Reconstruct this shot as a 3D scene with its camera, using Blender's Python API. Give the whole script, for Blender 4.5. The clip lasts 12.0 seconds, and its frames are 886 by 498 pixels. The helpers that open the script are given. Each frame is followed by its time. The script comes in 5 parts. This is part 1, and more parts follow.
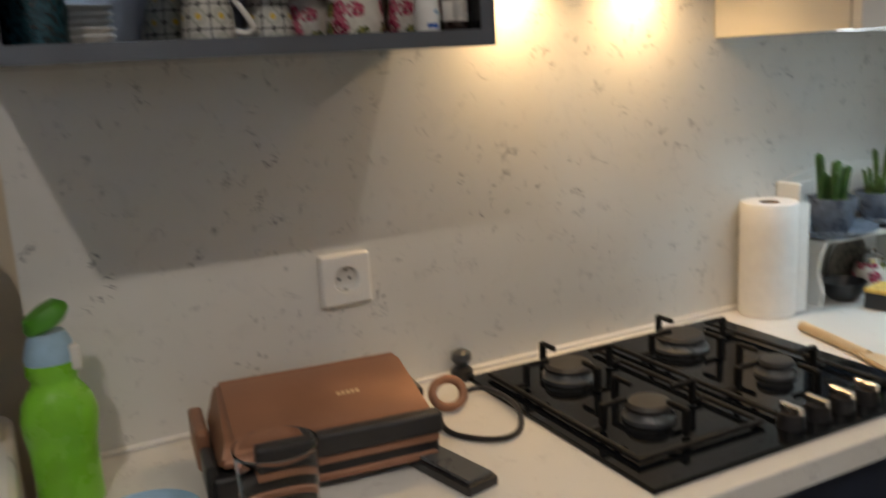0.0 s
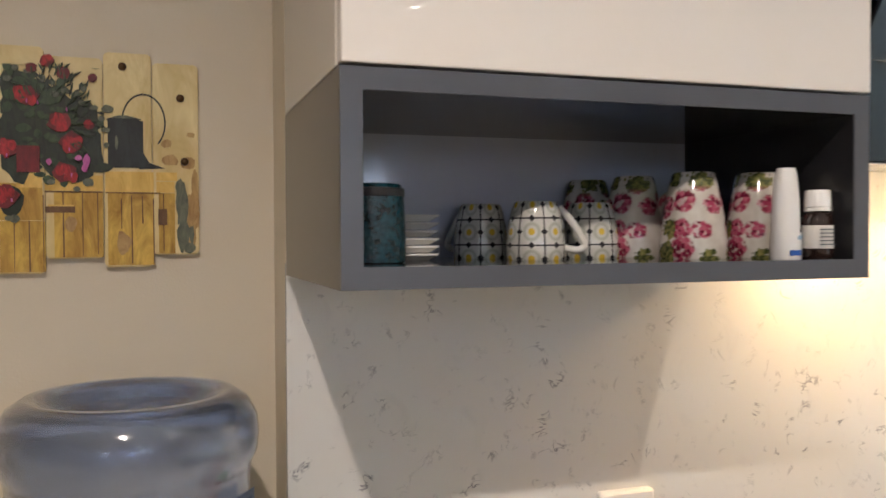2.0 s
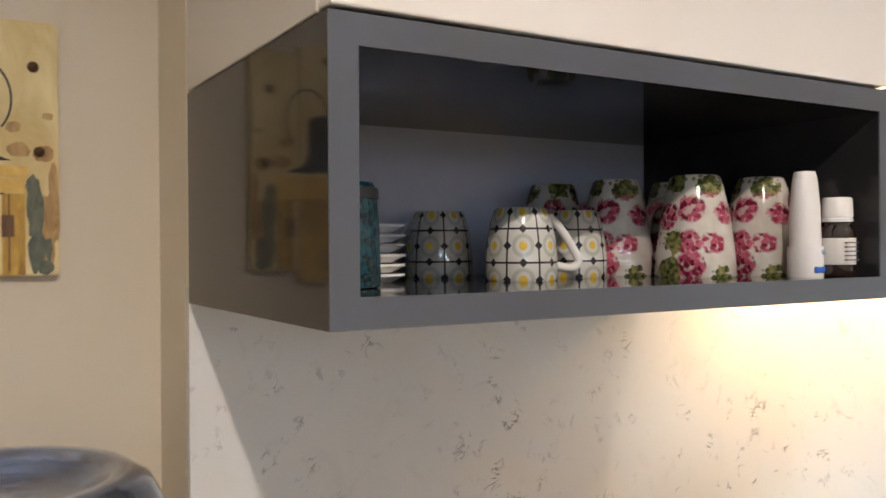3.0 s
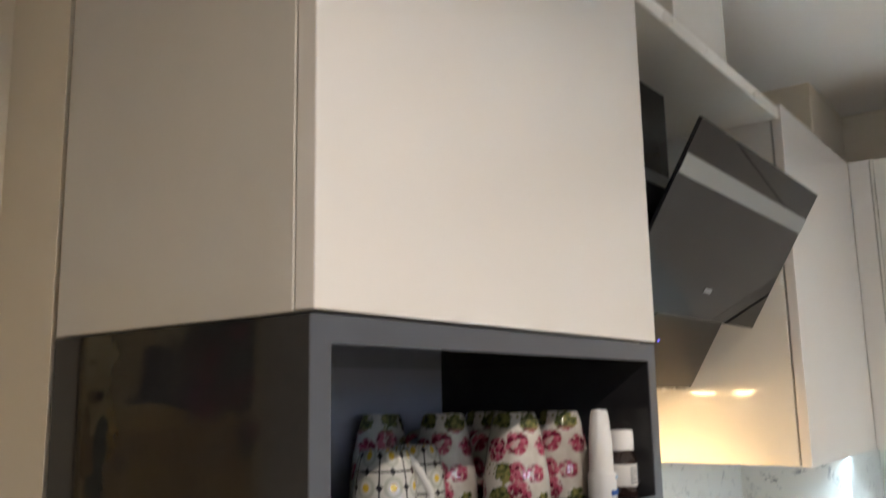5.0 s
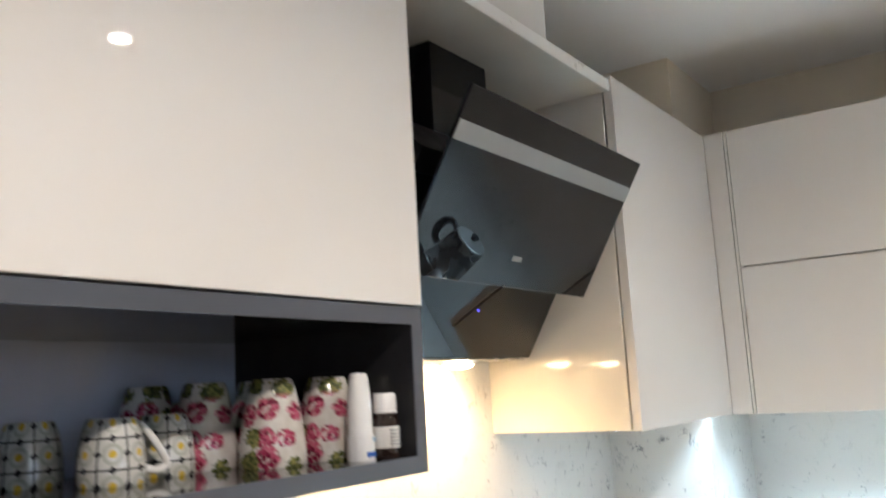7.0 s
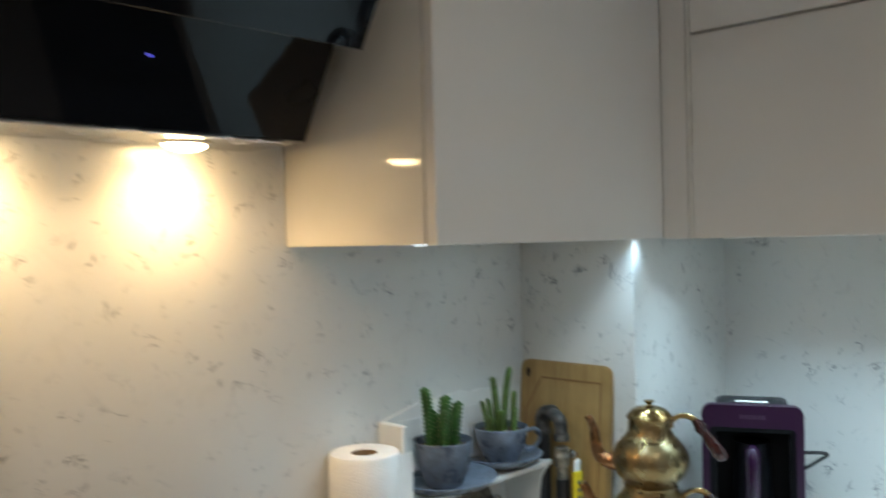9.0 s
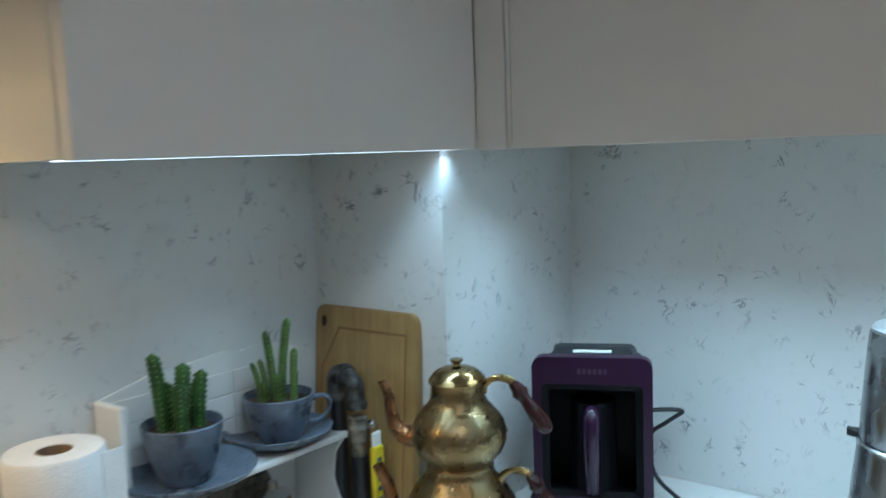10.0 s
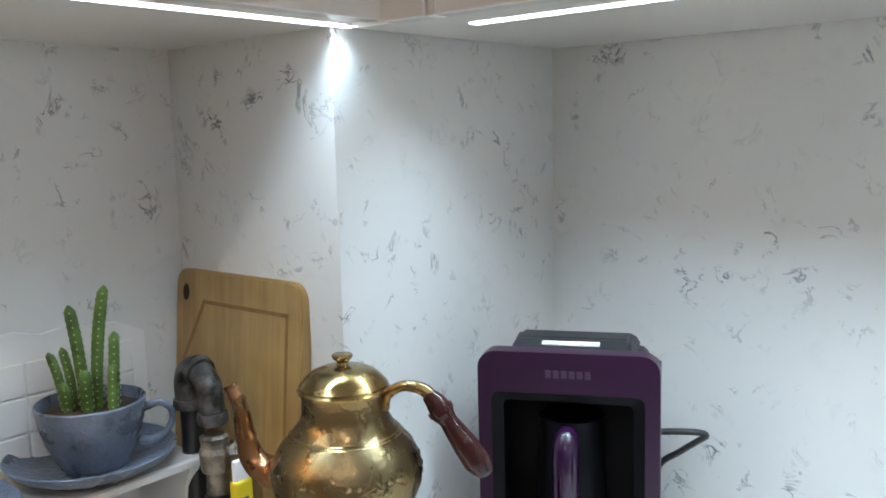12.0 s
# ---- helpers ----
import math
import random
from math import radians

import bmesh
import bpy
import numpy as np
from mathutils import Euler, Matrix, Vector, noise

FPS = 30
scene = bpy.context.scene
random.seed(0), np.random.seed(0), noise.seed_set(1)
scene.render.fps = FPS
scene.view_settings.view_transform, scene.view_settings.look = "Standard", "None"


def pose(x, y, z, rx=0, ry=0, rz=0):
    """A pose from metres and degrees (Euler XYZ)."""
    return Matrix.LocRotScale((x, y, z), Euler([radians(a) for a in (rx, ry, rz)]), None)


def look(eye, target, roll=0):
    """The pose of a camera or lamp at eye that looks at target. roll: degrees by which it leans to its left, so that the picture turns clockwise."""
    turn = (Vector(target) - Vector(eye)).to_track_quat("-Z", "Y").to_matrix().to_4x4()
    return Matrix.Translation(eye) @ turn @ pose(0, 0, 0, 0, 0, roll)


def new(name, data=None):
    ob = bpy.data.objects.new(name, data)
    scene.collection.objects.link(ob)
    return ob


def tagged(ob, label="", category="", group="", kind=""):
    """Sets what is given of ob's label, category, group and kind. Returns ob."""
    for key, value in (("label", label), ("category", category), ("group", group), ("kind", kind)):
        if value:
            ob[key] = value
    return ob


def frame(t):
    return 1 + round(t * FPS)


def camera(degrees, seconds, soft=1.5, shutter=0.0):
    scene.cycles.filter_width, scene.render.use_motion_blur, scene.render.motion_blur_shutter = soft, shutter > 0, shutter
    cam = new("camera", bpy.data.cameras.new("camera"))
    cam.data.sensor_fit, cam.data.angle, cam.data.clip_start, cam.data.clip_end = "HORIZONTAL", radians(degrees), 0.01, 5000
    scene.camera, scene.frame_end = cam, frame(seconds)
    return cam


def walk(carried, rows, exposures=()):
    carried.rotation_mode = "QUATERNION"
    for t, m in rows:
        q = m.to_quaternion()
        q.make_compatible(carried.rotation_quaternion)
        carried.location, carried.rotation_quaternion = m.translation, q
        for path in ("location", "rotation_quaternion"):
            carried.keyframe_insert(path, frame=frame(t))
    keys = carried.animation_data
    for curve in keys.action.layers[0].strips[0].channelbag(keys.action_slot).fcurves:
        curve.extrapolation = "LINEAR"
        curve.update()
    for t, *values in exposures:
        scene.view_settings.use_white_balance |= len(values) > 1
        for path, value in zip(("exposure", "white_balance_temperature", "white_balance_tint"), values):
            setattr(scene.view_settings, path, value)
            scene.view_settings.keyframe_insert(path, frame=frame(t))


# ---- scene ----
cam = camera(54.7, 12.0, soft=1.5, shutter=0.4)
PATH = [
    (0, (0.007, -1.333, 1.44), (0.886, 0.413, 1.017), -3.1),
    (0.2, (0.007, -1.347, 1.463), (0.780, 0.465, 1.119), -2.5),
    (0.5, (0.009, -1.346, 1.497), (0.66, 0.531, 1.268), -2.2),
    (1, (0.018, -1.346, 1.533), (0.557, 0.578, 1.444), -0.6),
    (1.3, (-0.000, -1.320, 1.539), (0.530, 0.607, 1.499), 0.4),
    (1.5, (-0.036, -1.27, 1.534), (0.509, 0.654, 1.51), 0.2),
    (2, (-0.157, -1.1, 1.509), (0.478, 0.797, 1.479), -0.3),
    (2.5, (-0.193, -0.946, 1.496), (0.602, 0.889, 1.469), 0.4),
    (2.7, (-0.194, -0.889, 1.503), (0.69, 0.905, 1.484), 0.2),
    (4.5, (-0.426, -0.77, 1.552), (1.122, 0.489, 1.702), -1.7),
    (4.8, (-0.425, -0.779, 1.580), (1.137, 0.442, 1.842), -1.0),
    (5, (-0.43, -0.783, 1.601), (1.147, 0.398, 1.945), -1.1),
    (5.5, (-0.445, -0.805, 1.62), (1.154, 0.276, 2.143), -2.1),
    (5.8, (-0.451, -0.816, 1.625), (1.168, 0.210, 2.198), -2.9),
    (6, (-0.451, -0.823, 1.623), (1.184, 0.176, 2.197), -3.3),
    (6.5, (-0.417, -0.858, 1.596), (1.254, 0.133, 2.073), -4.1),
    (6.7, (-0.381, -0.895, 1.576), (1.287, 0.124, 2.002), -4.1),
    (7, (-0.286, -0.98, 1.559), (1.35, 0.125, 1.883), -3.2),
    (7.2, (-0.225, -1.032, 1.555), (1.381, 0.132, 1.812), -2.4),
    (8.8, (0.397, -1.107, 1.486), (1.826, 0.292, 1.503), -2.2),
    (9, (0.498, -1.131, 1.466), (1.945, 0.25, 1.445), -1.4),
    (9.2, (0.593, -1.141, 1.459), (2.061, 0.213, 1.370), -0.7),
    (9.5, (0.715, -1.148, 1.454), (2.204, 0.176, 1.277), -1.2),
    (9.7, (0.806, -1.124, 1.450), (2.314, 0.172, 1.235), -1.6),
    (10, (0.927, -1.044, 1.452), (2.495, 0.179, 1.235), -2.1),
    (10.3, (1.050, -0.982, 1.439), (2.650, 0.197, 1.216), -2.0),
    (10.5, (1.13, -0.96, 1.425), (2.731, 0.216, 1.193), -1.7),
    (10.8, (1.238, -0.935, 1.400), (2.824, 0.265, 1.181), -0.8),
    (11, (1.295, -0.91, 1.388), (2.853, 0.326, 1.176), -0.4),
    (11.2, (1.325, -0.885, 1.377), (2.862, 0.378, 1.173), -0.6),
    (11.5, (1.353, -0.868, 1.364), (2.855, 0.435, 1.154), -0.8),
    (12, (1.357, -0.874, 1.358), (2.874, 0.402, 1.092), -1.6),
]
EXPO = [(0.0, -1.02, 6470, 11), (0.5, -0.76, 6470, 11), (1.0, -0.34, 6500, 11), (1.5, 0.06, 6500, 13), (2.0, 0.20, 6470, 14), (2.7, 0.45, 6470, 14),
        (4.3, 0.37, 6420, 11), (5.0, 0.27, 6320, 11), (5.5, 0.50, 6260, 11), (6.0, 0.60, 6200, 11), (6.5, 0.74, 6150, 11), (7.2, 0.26, 6100, 11),
        (8.8, -0.82, 6150, 8), (9.5, -1.10, 5780, 5), (10.0, -1.14, 5480, 4), (10.5, -0.70, 5740, 10), (11.0, -0.64, 5950, 12), (11.5, -0.58, 6200, 15), (12.0, -0.58, 6500, 18)]
walk(cam, [(t, look(eye, target, roll)) for t, eye, target, roll in PATH], EXPO)

# ---- world ----
world = bpy.data.worlds.new("world")
scene.world = world
world.use_nodes = True
wn = world.node_tree.nodes
sky = wn.new("ShaderNodeTexSky")
sky.sky_type, sky.sun_disc = "NISHITA", False
sky.sun_elevation, sky.sun_rotation = radians(6), radians(160)
wn["Background"].inputs["Strength"].default_value = 0.08
world.node_tree.links.new(sky.outputs[0], wn["Background"].inputs["Color"])

CEIL = 2.424
TOP = 0.88
BOT = 1.46


def lamp(name, kind, m, watts, colour, size=0.05, size_y=None, spread=180, cone=None, blend=0.5):
    data = bpy.data.lights.new(name, kind)
    data.energy, data.color = watts, colour
    if kind == "AREA":
        data.shape = "RECTANGLE" if size_y else "DISK"
        data.size, data.spread = size, radians(spread)
        if size_y:
            data.size_y = size_y
    else:
        data.shadow_soft_size = size
        data.spot_size, data.spot_blend = radians(cone), blend
    ob = new(name, data)
    ob.matrix_world = m
    return tagged(ob, kind="structure")


WARM = (1.0, 0.64, 0.29)
NEUTRAL = (1.0, 0.885, 0.765)
COOL = (0.60, 0.85, 1.0)
DOWNLIGHTS = [(-0.34, -1.40), (0.88, -1.38), (0.83, -2.87), (-0.34, -2.87)]
for dx, dy in DOWNLIGHTS:
    lamp("downlight_lamp", "AREA", pose(dx, dy, CEIL - 0.012), (17.8 if dx < 0 else 8.2) if dy > -2 else 1.4, NEUTRAL, 0.046, spread=150)
HOOD_LAMPS = [(0.83, -0.058), (1.11, -0.058)]
for dx, dy in HOOD_LAMPS:
    lamp("hood_lamp", "AREA", pose(dx, dy, 1.594), 1.35, WARM, 0.05, spread=142)
lamp("led_lamp", "AREA", pose(1.636, -0.283, BOT - 0.0015), 1.85, COOL, 0.60, 0.008, spread=112)
lamp("led_lamp", "AREA", pose(2.010, -1.165, BOT - 0.0015), 11.2, COOL, 0.008, 1.59, spread=110)

# ---- materials ----


def material(name):
    m = bpy.data.materials.new(name)
    m.use_nodes = True
    return m, m.node_tree.nodes, m.node_tree.links, m.node_tree.nodes["Principled BSDF"]


def node(nodes, kind, **values):
    n = nodes.new(kind)
    for key, value in values.items():
        n.inputs[key.replace("_", " ")].default_value = value
    return n


def math_node(nodes, links, op, a, b=None, c=None):
    n = nodes.new("ShaderNodeMath")
    n.operation = op
    for i, v in enumerate((a, b, c)):
        if v is None:
            continue
        if isinstance(v, (int, float)):
            n.inputs[i].default_value = v
        else:
            links.new(v, n.inputs[i])
    return n.outputs[0]


def ramp(nodes, links, source, stops):
    r = nodes.new("ShaderNodeValToRGB")
    e = r.color_ramp.elements
    while len(e) < len(stops):
        e.new(0.5)
    for el, (p, c) in zip(e, stops):
        el.position = p
        el.color = (c, c, c, 1) if isinstance(c, (int, float)) else (*c, 1)
    links.new(source, r.inputs[0])
    return r.outputs[0]


def blend(nodes, links, factor, a, b):
    n = nodes.new("ShaderNodeMix")
    n.data_type = "RGBA"
    for sock, v in ((n.inputs[0], factor), (n.inputs[6], a), (n.inputs[7], b)):
        if isinstance(v, tuple):
            sock.default_value = (*v, 1)
        elif isinstance(v, (int, float)):
            sock.default_value = v
        else:
            links.new(v, sock)
    return n.outputs[2]


def noise_tex(nodes, links, coord, scale, detail=2.0, rough=0.5, distort=0.0):
    n = node(nodes, "ShaderNodeTexNoise", Scale=scale, Detail=detail, Roughness=rough, Distortion=distort)
    links.new(coord, n.inputs["Vector"])
    return n.outputs["Fac"]


def bump(nodes, links, bsdf, height, strength, distance):
    b = node(nodes, "ShaderNodeBump", Strength=strength, Distance=distance)
    links.new(height, b.inputs["Height"])
    links.new(b.outputs[0], bsdf.inputs["Normal"])


def plain(name, colour, rough=0.4, metal=0.0, coat=0.0, coat_rough=0.03, vary=0.08, scale=14.0, grain=220.0, relief=0.0, spec=0.5, rough_vary=0.06):
    """A painted, plastic, metal or ceramic surface with faint blotches and grain."""
    m, n, l, b = material(name)
    tc = n.new("ShaderNodeTexCoord").outputs["Object"]
    big = noise_tex(n, l, tc, scale, 3.0)
    fine = noise_tex(n, l, tc, grain, 2.0)
    mixed = math_node(n, l, "ADD", math_node(n, l, "MULTIPLY", big, 0.85), math_node(n, l, "MULTIPLY", fine, 0.15))
    dark = tuple(c * (1 - vary) for c in colour)
    light = tuple(min(1, c * (1 + vary)) for c in colour)
    l.new(ramp(n, l, mixed, [(0.35, dark), (0.65, light)]), b.inputs["Base Color"])
    l.new(ramp(n, l, big, [(0.3, max(0, rough - rough_vary)), (0.7, rough + rough_vary)]), b.inputs["Roughness"])
    b.inputs["Metallic"].default_value = metal
    b.inputs["Coat Weight"].default_value = coat
    b.inputs["Coat Roughness"].default_value = coat_rough
    b.inputs["Specular IOR Level"].default_value = spec
    if relief:
        bump(n, l, b, fine, 0.4, relief)
    return m


def quartz(name, base, fleck, amount, rough):
    """Engineered stone: pale ground with short squiggling dark flecks in loose clusters."""
    m, n, l, b = material(name)
    tc = n.new("ShaderNodeTexCoord").outputs["Object"]
    lines = noise_tex(n, l, tc, 27.0, 4.0, 0.6, 1.3)
    thin = ramp(n, l, math_node(n, l, "ABSOLUTE", math_node(n, l, "SUBTRACT", lines, 0.5)), [(0.008, 1.0), (0.030, 0.0)])
    spots = ramp(n, l, noise_tex(n, l, tc, 30.0, 2.0, 0.5, 0.4), [(0.57 - 0.03 * amount, 0.0), (0.66, 1.0)])
    cluster = ramp(n, l, noise_tex(n, l, tc, 7.0, 2.0), [(0.40, 0.20), (0.62, 1.0)])
    vein = math_node(n, l, "MULTIPLY", math_node(n, l, "MULTIPLY", thin, spots), cluster)
    veil = ramp(n, l, noise_tex(n, l, tc, 17.0, 3.0, 0.6, 0.8), [(0.58, 0.0), (0.80, 0.22)])
    cloud = ramp(n, l, noise_tex(n, l, tc, 3.0, 3.0), [(0.3, tuple(c * 0.94 for c in base)), (0.7, base)])
    total = math_node(n, l, "MULTIPLY", vein, 0.85 * amount)
    hue = blend(n, l, noise_tex(n, l, tc, 5.0), fleck, tuple(c * 1.25 for c in fleck))
    soft = blend(n, l, veil, cloud, tuple(0.55 * a + 0.45 * f for a, f in zip(base, fleck)))
    l.new(blend(n, l, total, soft, hue), b.inputs["Base Color"])
    b.inputs["Roughness"].default_value = rough
    return m


def wood(name, dark, light, rough=0.45, axis_scale=(1, 1, 1), ring=28.0):
    m, n, l, b = material(name)
    tc = n.new("ShaderNodeTexCoord").outputs["Object"]
    mp = n.new("ShaderNodeMapping")
    mp.inputs["Scale"].default_value = axis_scale
    l.new(tc, mp.inputs[0])
    grain = noise_tex(n, l, mp.outputs[0], ring, 4.0, 0.6, 0.6)
    broad = noise_tex(n, l, tc, 13.0, 3.0)
    mix = math_node(n, l, "ADD", math_node(n, l, "MULTIPLY", grain, 0.5), math_node(n, l, "MULTIPLY", broad, 0.5))
    l.new(ramp(n, l, mix, [(0.32, dark), (0.66, light)]), b.inputs["Base Color"])
    b.inputs["Roughness"].default_value = rough
    bump(n, l, b, grain, 0.25, 0.0006)
    return m


def glass(name, colour, rough=0.0, ior=1.45):
    m, n, l, b = material(name)
    b.inputs["Base Color"].default_value = (*colour, 1)
    b.inputs["Roughness"].default_value = rough
    b.inputs["Transmission Weight"].default_value = 1.0
    b.inputs["IOR"].default_value = ior
    return m


def glow(name, colour, strength):
    m, n, l, b = material(name)
    b.inputs["Base Color"].default_value = (0.8, 0.8, 0.8, 1)
    b.inputs["Emission Color"].default_value = (*colour, 1)
    b.inputs["Emission Strength"].default_value = strength
    return m


def brass(name, colour, rough, relief):
    """Beaten and engraved yellow metal, darkening in patches."""
    m, n, l, b = material(name)
    tc = n.new("ShaderNodeTexCoord").outputs["Object"]
    patch = noise_tex(n, l, tc, 16.0, 3.0)
    tarnish = tuple(c * t for c, t in zip(colour, (0.80, 0.62, 0.45)))
    l.new(ramp(n, l, patch, [(0.38, tarnish), (0.62, colour)]), b.inputs["Base Color"])
    l.new(ramp(n, l, noise_tex(n, l, tc, 60.0, 2.0), [(0.3, rough), (0.7, rough + 0.14)]), b.inputs["Roughness"])
    b.inputs["Metallic"].default_value = 1.0
    v = node(n, "ShaderNodeTexVoronoi", Scale=250.0)
    v.feature = "SMOOTH_F1"
    v.inputs["Smoothness"].default_value = 0.6
    l.new(tc, v.inputs["Vector"])
    scroll = noise_tex(n, l, tc, 150.0, 1.0, 0.5, 2.0)
    height = math_node(n, l, "ADD", math_node(n, l, "MULTIPLY", v.outputs["Distance"], 0.6), math_node(n, l, "MULTIPLY", scroll, 0.8))
    bump(n, l, b, height, relief, 0.0016)
    return m


def floral(name):
    """White glaze with red blossoms and olive leaves."""
    m, n, l, b = material(name)
    tc = n.new("ShaderNodeTexCoord").outputs["Object"]
    warp = node(n, "ShaderNodeTexNoise", Scale=120.0, Detail=2.0)
    l.new(tc, warp.inputs["Vector"])
    shift = n.new("ShaderNodeVectorMath")
    shift.operation = "MULTIPLY_ADD"
    l.new(warp.outputs["Color"], shift.inputs[0])
    shift.inputs[1].default_value = (0.007, 0.007, 0.007)
    l.new(tc, shift.inputs[2])
    v = node(n, "ShaderNodeTexVoronoi", Scale=33.0, Randomness=0.62)
    l.new(shift.outputs[0], v.inputs["Vector"])
    sep = n.new("ShaderNodeSeparateColor")
    l.new(v.outputs["Color"], sep.inputs[0])
    petal = node(n, "ShaderNodeTexVoronoi", Scale=200.0, Randomness=1.0)
    l.new(tc, petal.inputs["Vector"])
    hue = n.new("ShaderNodeSeparateColor")
    l.new(petal.outputs["Color"], hue.inputs[0])
    petals = petal.outputs["Distance"]
    place = n.new("ShaderNodeSeparateXYZ")
    l.new(tc, place.inputs[0])
    narrow_end = ramp(n, l, place.outputs[2], [(0.078, 1.0), (0.086, 0.0)])
    is_red = math_node(n, l, "MULTIPLY", ramp(n, l, sep.outputs[0], [(0.40, 0.0), (0.42, 1.0)]), narrow_end)
    # blossoms are bunches of small petals, leaves are single broad patches
    near = ramp(n, l, v.outputs["Distance"], [(0.43, 1.0), (0.50, 0.0)])
    single = ramp(n, l, petals, [(0.62, 1.0), (0.80, 0.15)])
    bunch = math_node(n, l, "MULTIPLY", near, single)
    leafy = ramp(n, l, math_node(n, l, "ADD", v.outputs["Distance"], math_node(n, l, "MULTIPLY", petals, 0.2)), [(0.56, 1.0), (0.61, 0.0)])
    red = ramp(n, l, hue.outputs[1], [(0.15, (0.16, 0.012, 0.035)), (0.5, (0.36, 0.040, 0.090)), (0.9, (0.52, 0.13, 0.19))])
    leaf = ramp(n, l, noise_tex(n, l, tc, 170.0, 2.0), [(0.38, (0.045, 0.060, 0.022)), (0.52, (0.16, 0.17, 0.055)), (0.66, (0.30, 0.27, 0.09))])
    ground = ramp(n, l, noise_tex(n, l, tc, 40.0), [(0.4, (0.57, 0.52, 0.46)), (0.6, (0.68, 0.64, 0.58))])
    blush = blend(n, l, math_node(n, l, "MULTIPLY", near, 0.35), ground, (0.55, 0.30, 0.30))
    drawn = blend(n, l, is_red, blend(n, l, leafy, ground, leaf), blend(n, l, bunch, blush, red))
    l.new(drawn, b.inputs["Base Color"])
    b.inputs["Roughness"].default_value = 0.12
    b.inputs["Coat Weight"].default_value = 0.6
    return m


def lattice(name, around, per_metre):
    """White glaze with a black lattice, knots at its crossings and yellow flowers between."""
    m, n, l, b = material(name)
    tc = n.new("ShaderNodeTexCoord").outputs["Object"]
    sep = n.new("ShaderNodeSeparateXYZ")
    l.new(tc, sep.inputs[0])
    u = math_node(n, l, "MULTIPLY", math_node(n, l, "ARCTAN2", sep.outputs[1], sep.outputs[0]), around / (2 * math.pi))
    w = math_node(n, l, "ADD", math_node(n, l, "MULTIPLY", sep.outputs[2], per_metre), 0.956)
    du = math_node(n, l, "ABSOLUTE", math_node(n, l, "SUBTRACT", math_node(n, l, "FRACT", math_node(n, l, "ADD", u, 40.0)), 0.5))
    dw = math_node(n, l, "ABSOLUTE", math_node(n, l, "SUBTRACT", math_node(n, l, "FRACT", w), 0.5))
    line = ramp(n, l, math_node(n, l, "MINIMUM", du, dw), [(0.024, 1.0), (0.036, 0.0)])
    cu = math_node(n, l, "SUBTRACT", 0.5, du)
    cw = math_node(n, l, "SUBTRACT", 0.5, dw)
    on_bar = math_node(n, l, "MINIMUM", math_node(n, l, "ADD", cu, dw), math_node(n, l, "ADD", du, cw))
    knot = ramp(n, l, on_bar, [(0.13, 1.0), (0.15, 0.0)])
    rad = math_node(n, l, "SQRT", math_node(n, l, "ADD", math_node(n, l, "MULTIPLY", cu, cu), math_node(n, l, "MULTIPLY", cw, cw)))
    flower = ramp(n, l, rad, [(0.115, 1.0), (0.145, 0.0)])
    halo = ramp(n, l, math_node(n, l, "ABSOLUTE", math_node(n, l, "SUBTRACT", rad, 0.29)), [(0.035, 0.48), (0.085, 0.0)])
    ground = blend(n, l, halo, (0.60, 0.59, 0.54), (0.26, 0.29, 0.21))
    c = blend(n, l, flower, ground, (0.66, 0.46, 0.06))
    c = blend(n, l, math_node(n, l, "MAXIMUM", line, knot), c, (0.03, 0.03, 0.035))
    l.new(c, b.inputs["Base Color"])
    b.inputs["Roughness"].default_value = 0.12
    b.inputs["Coat Weight"].default_value = 0.6
    return m


def painted(name, dark, light, scale=60.0):
    """Brushed artist's paint."""
    m, n, l, b = material(name)
    tc = n.new("ShaderNodeTexCoord").outputs["Object"]
    mp = n.new("ShaderNodeMapping")
    mp.inputs["Scale"].default_value = (1.0, 1.0, 0.35)
    l.new(tc, mp.inputs[0])
    f = noise_tex(n, l, mp.outputs[0], scale, 4.0, 0.65, 0.7)
    l.new(ramp(n, l, f, [(0.33, dark), (0.67, light)]), b.inputs["Base Color"])
    b.inputs["Roughness"].default_value = 0.5
    bump(n, l, b, f, 0.2, 0.0005)
    return m


M_stone = quartz("quartz_wall", (0.74, 0.73, 0.70), (0.13, 0.135, 0.16), 1.0, 0.2)
M_counter = quartz("quartz_worktop", (0.78, 0.76, 0.72), (0.34, 0.32, 0.30), 0.5, 0.2)
M_beige = plain("beige_wall_paint", (0.68, 0.60, 0.47), 0.6, vary=0.04, scale=2.5, grain=300, relief=0.0006)
M_offwhite = plain("off_white_wall_paint", (0.78, 0.75, 0.70), 0.6, vary=0.04, scale=2.5, grain=300)
M_ceiling = plain("ceiling_paint", (0.90, 0.885, 0.86), 0.7, vary=0.03, scale=1.5, grain=260, relief=0.0004)
M_floor = plain("floor_tile", (0.66, 0.62, 0.565), 0.35, vary=0.12, scale=4)
M_gloss = plain("gloss_white_lacquer", (0.76, 0.72, 0.67), 0.5, coat=1.0, coat_rough=0.015, vary=0.015, scale=3, grain=150, rough_vary=0.03, spec=0.1)
M_carcass = plain("satin_white_board", (0.72, 0.68, 0.61), 0.5, coat=0.8, coat_rough=0.06, vary=0.03, scale=5, grain=200, spec=0.1)
# the satin white board again, darkened so its colour carries the side's shade
M_carcassdim = plain("dimmed_satin_white_board", (0.61, 0.575, 0.515), 0.5, coat=0.8, coat_rough=0.06, vary=0.03, scale=5, grain=200, spec=0.1)
M_edge = plain("pale_edge_band", (0.80, 0.77, 0.71), 0.3, vary=0.02)
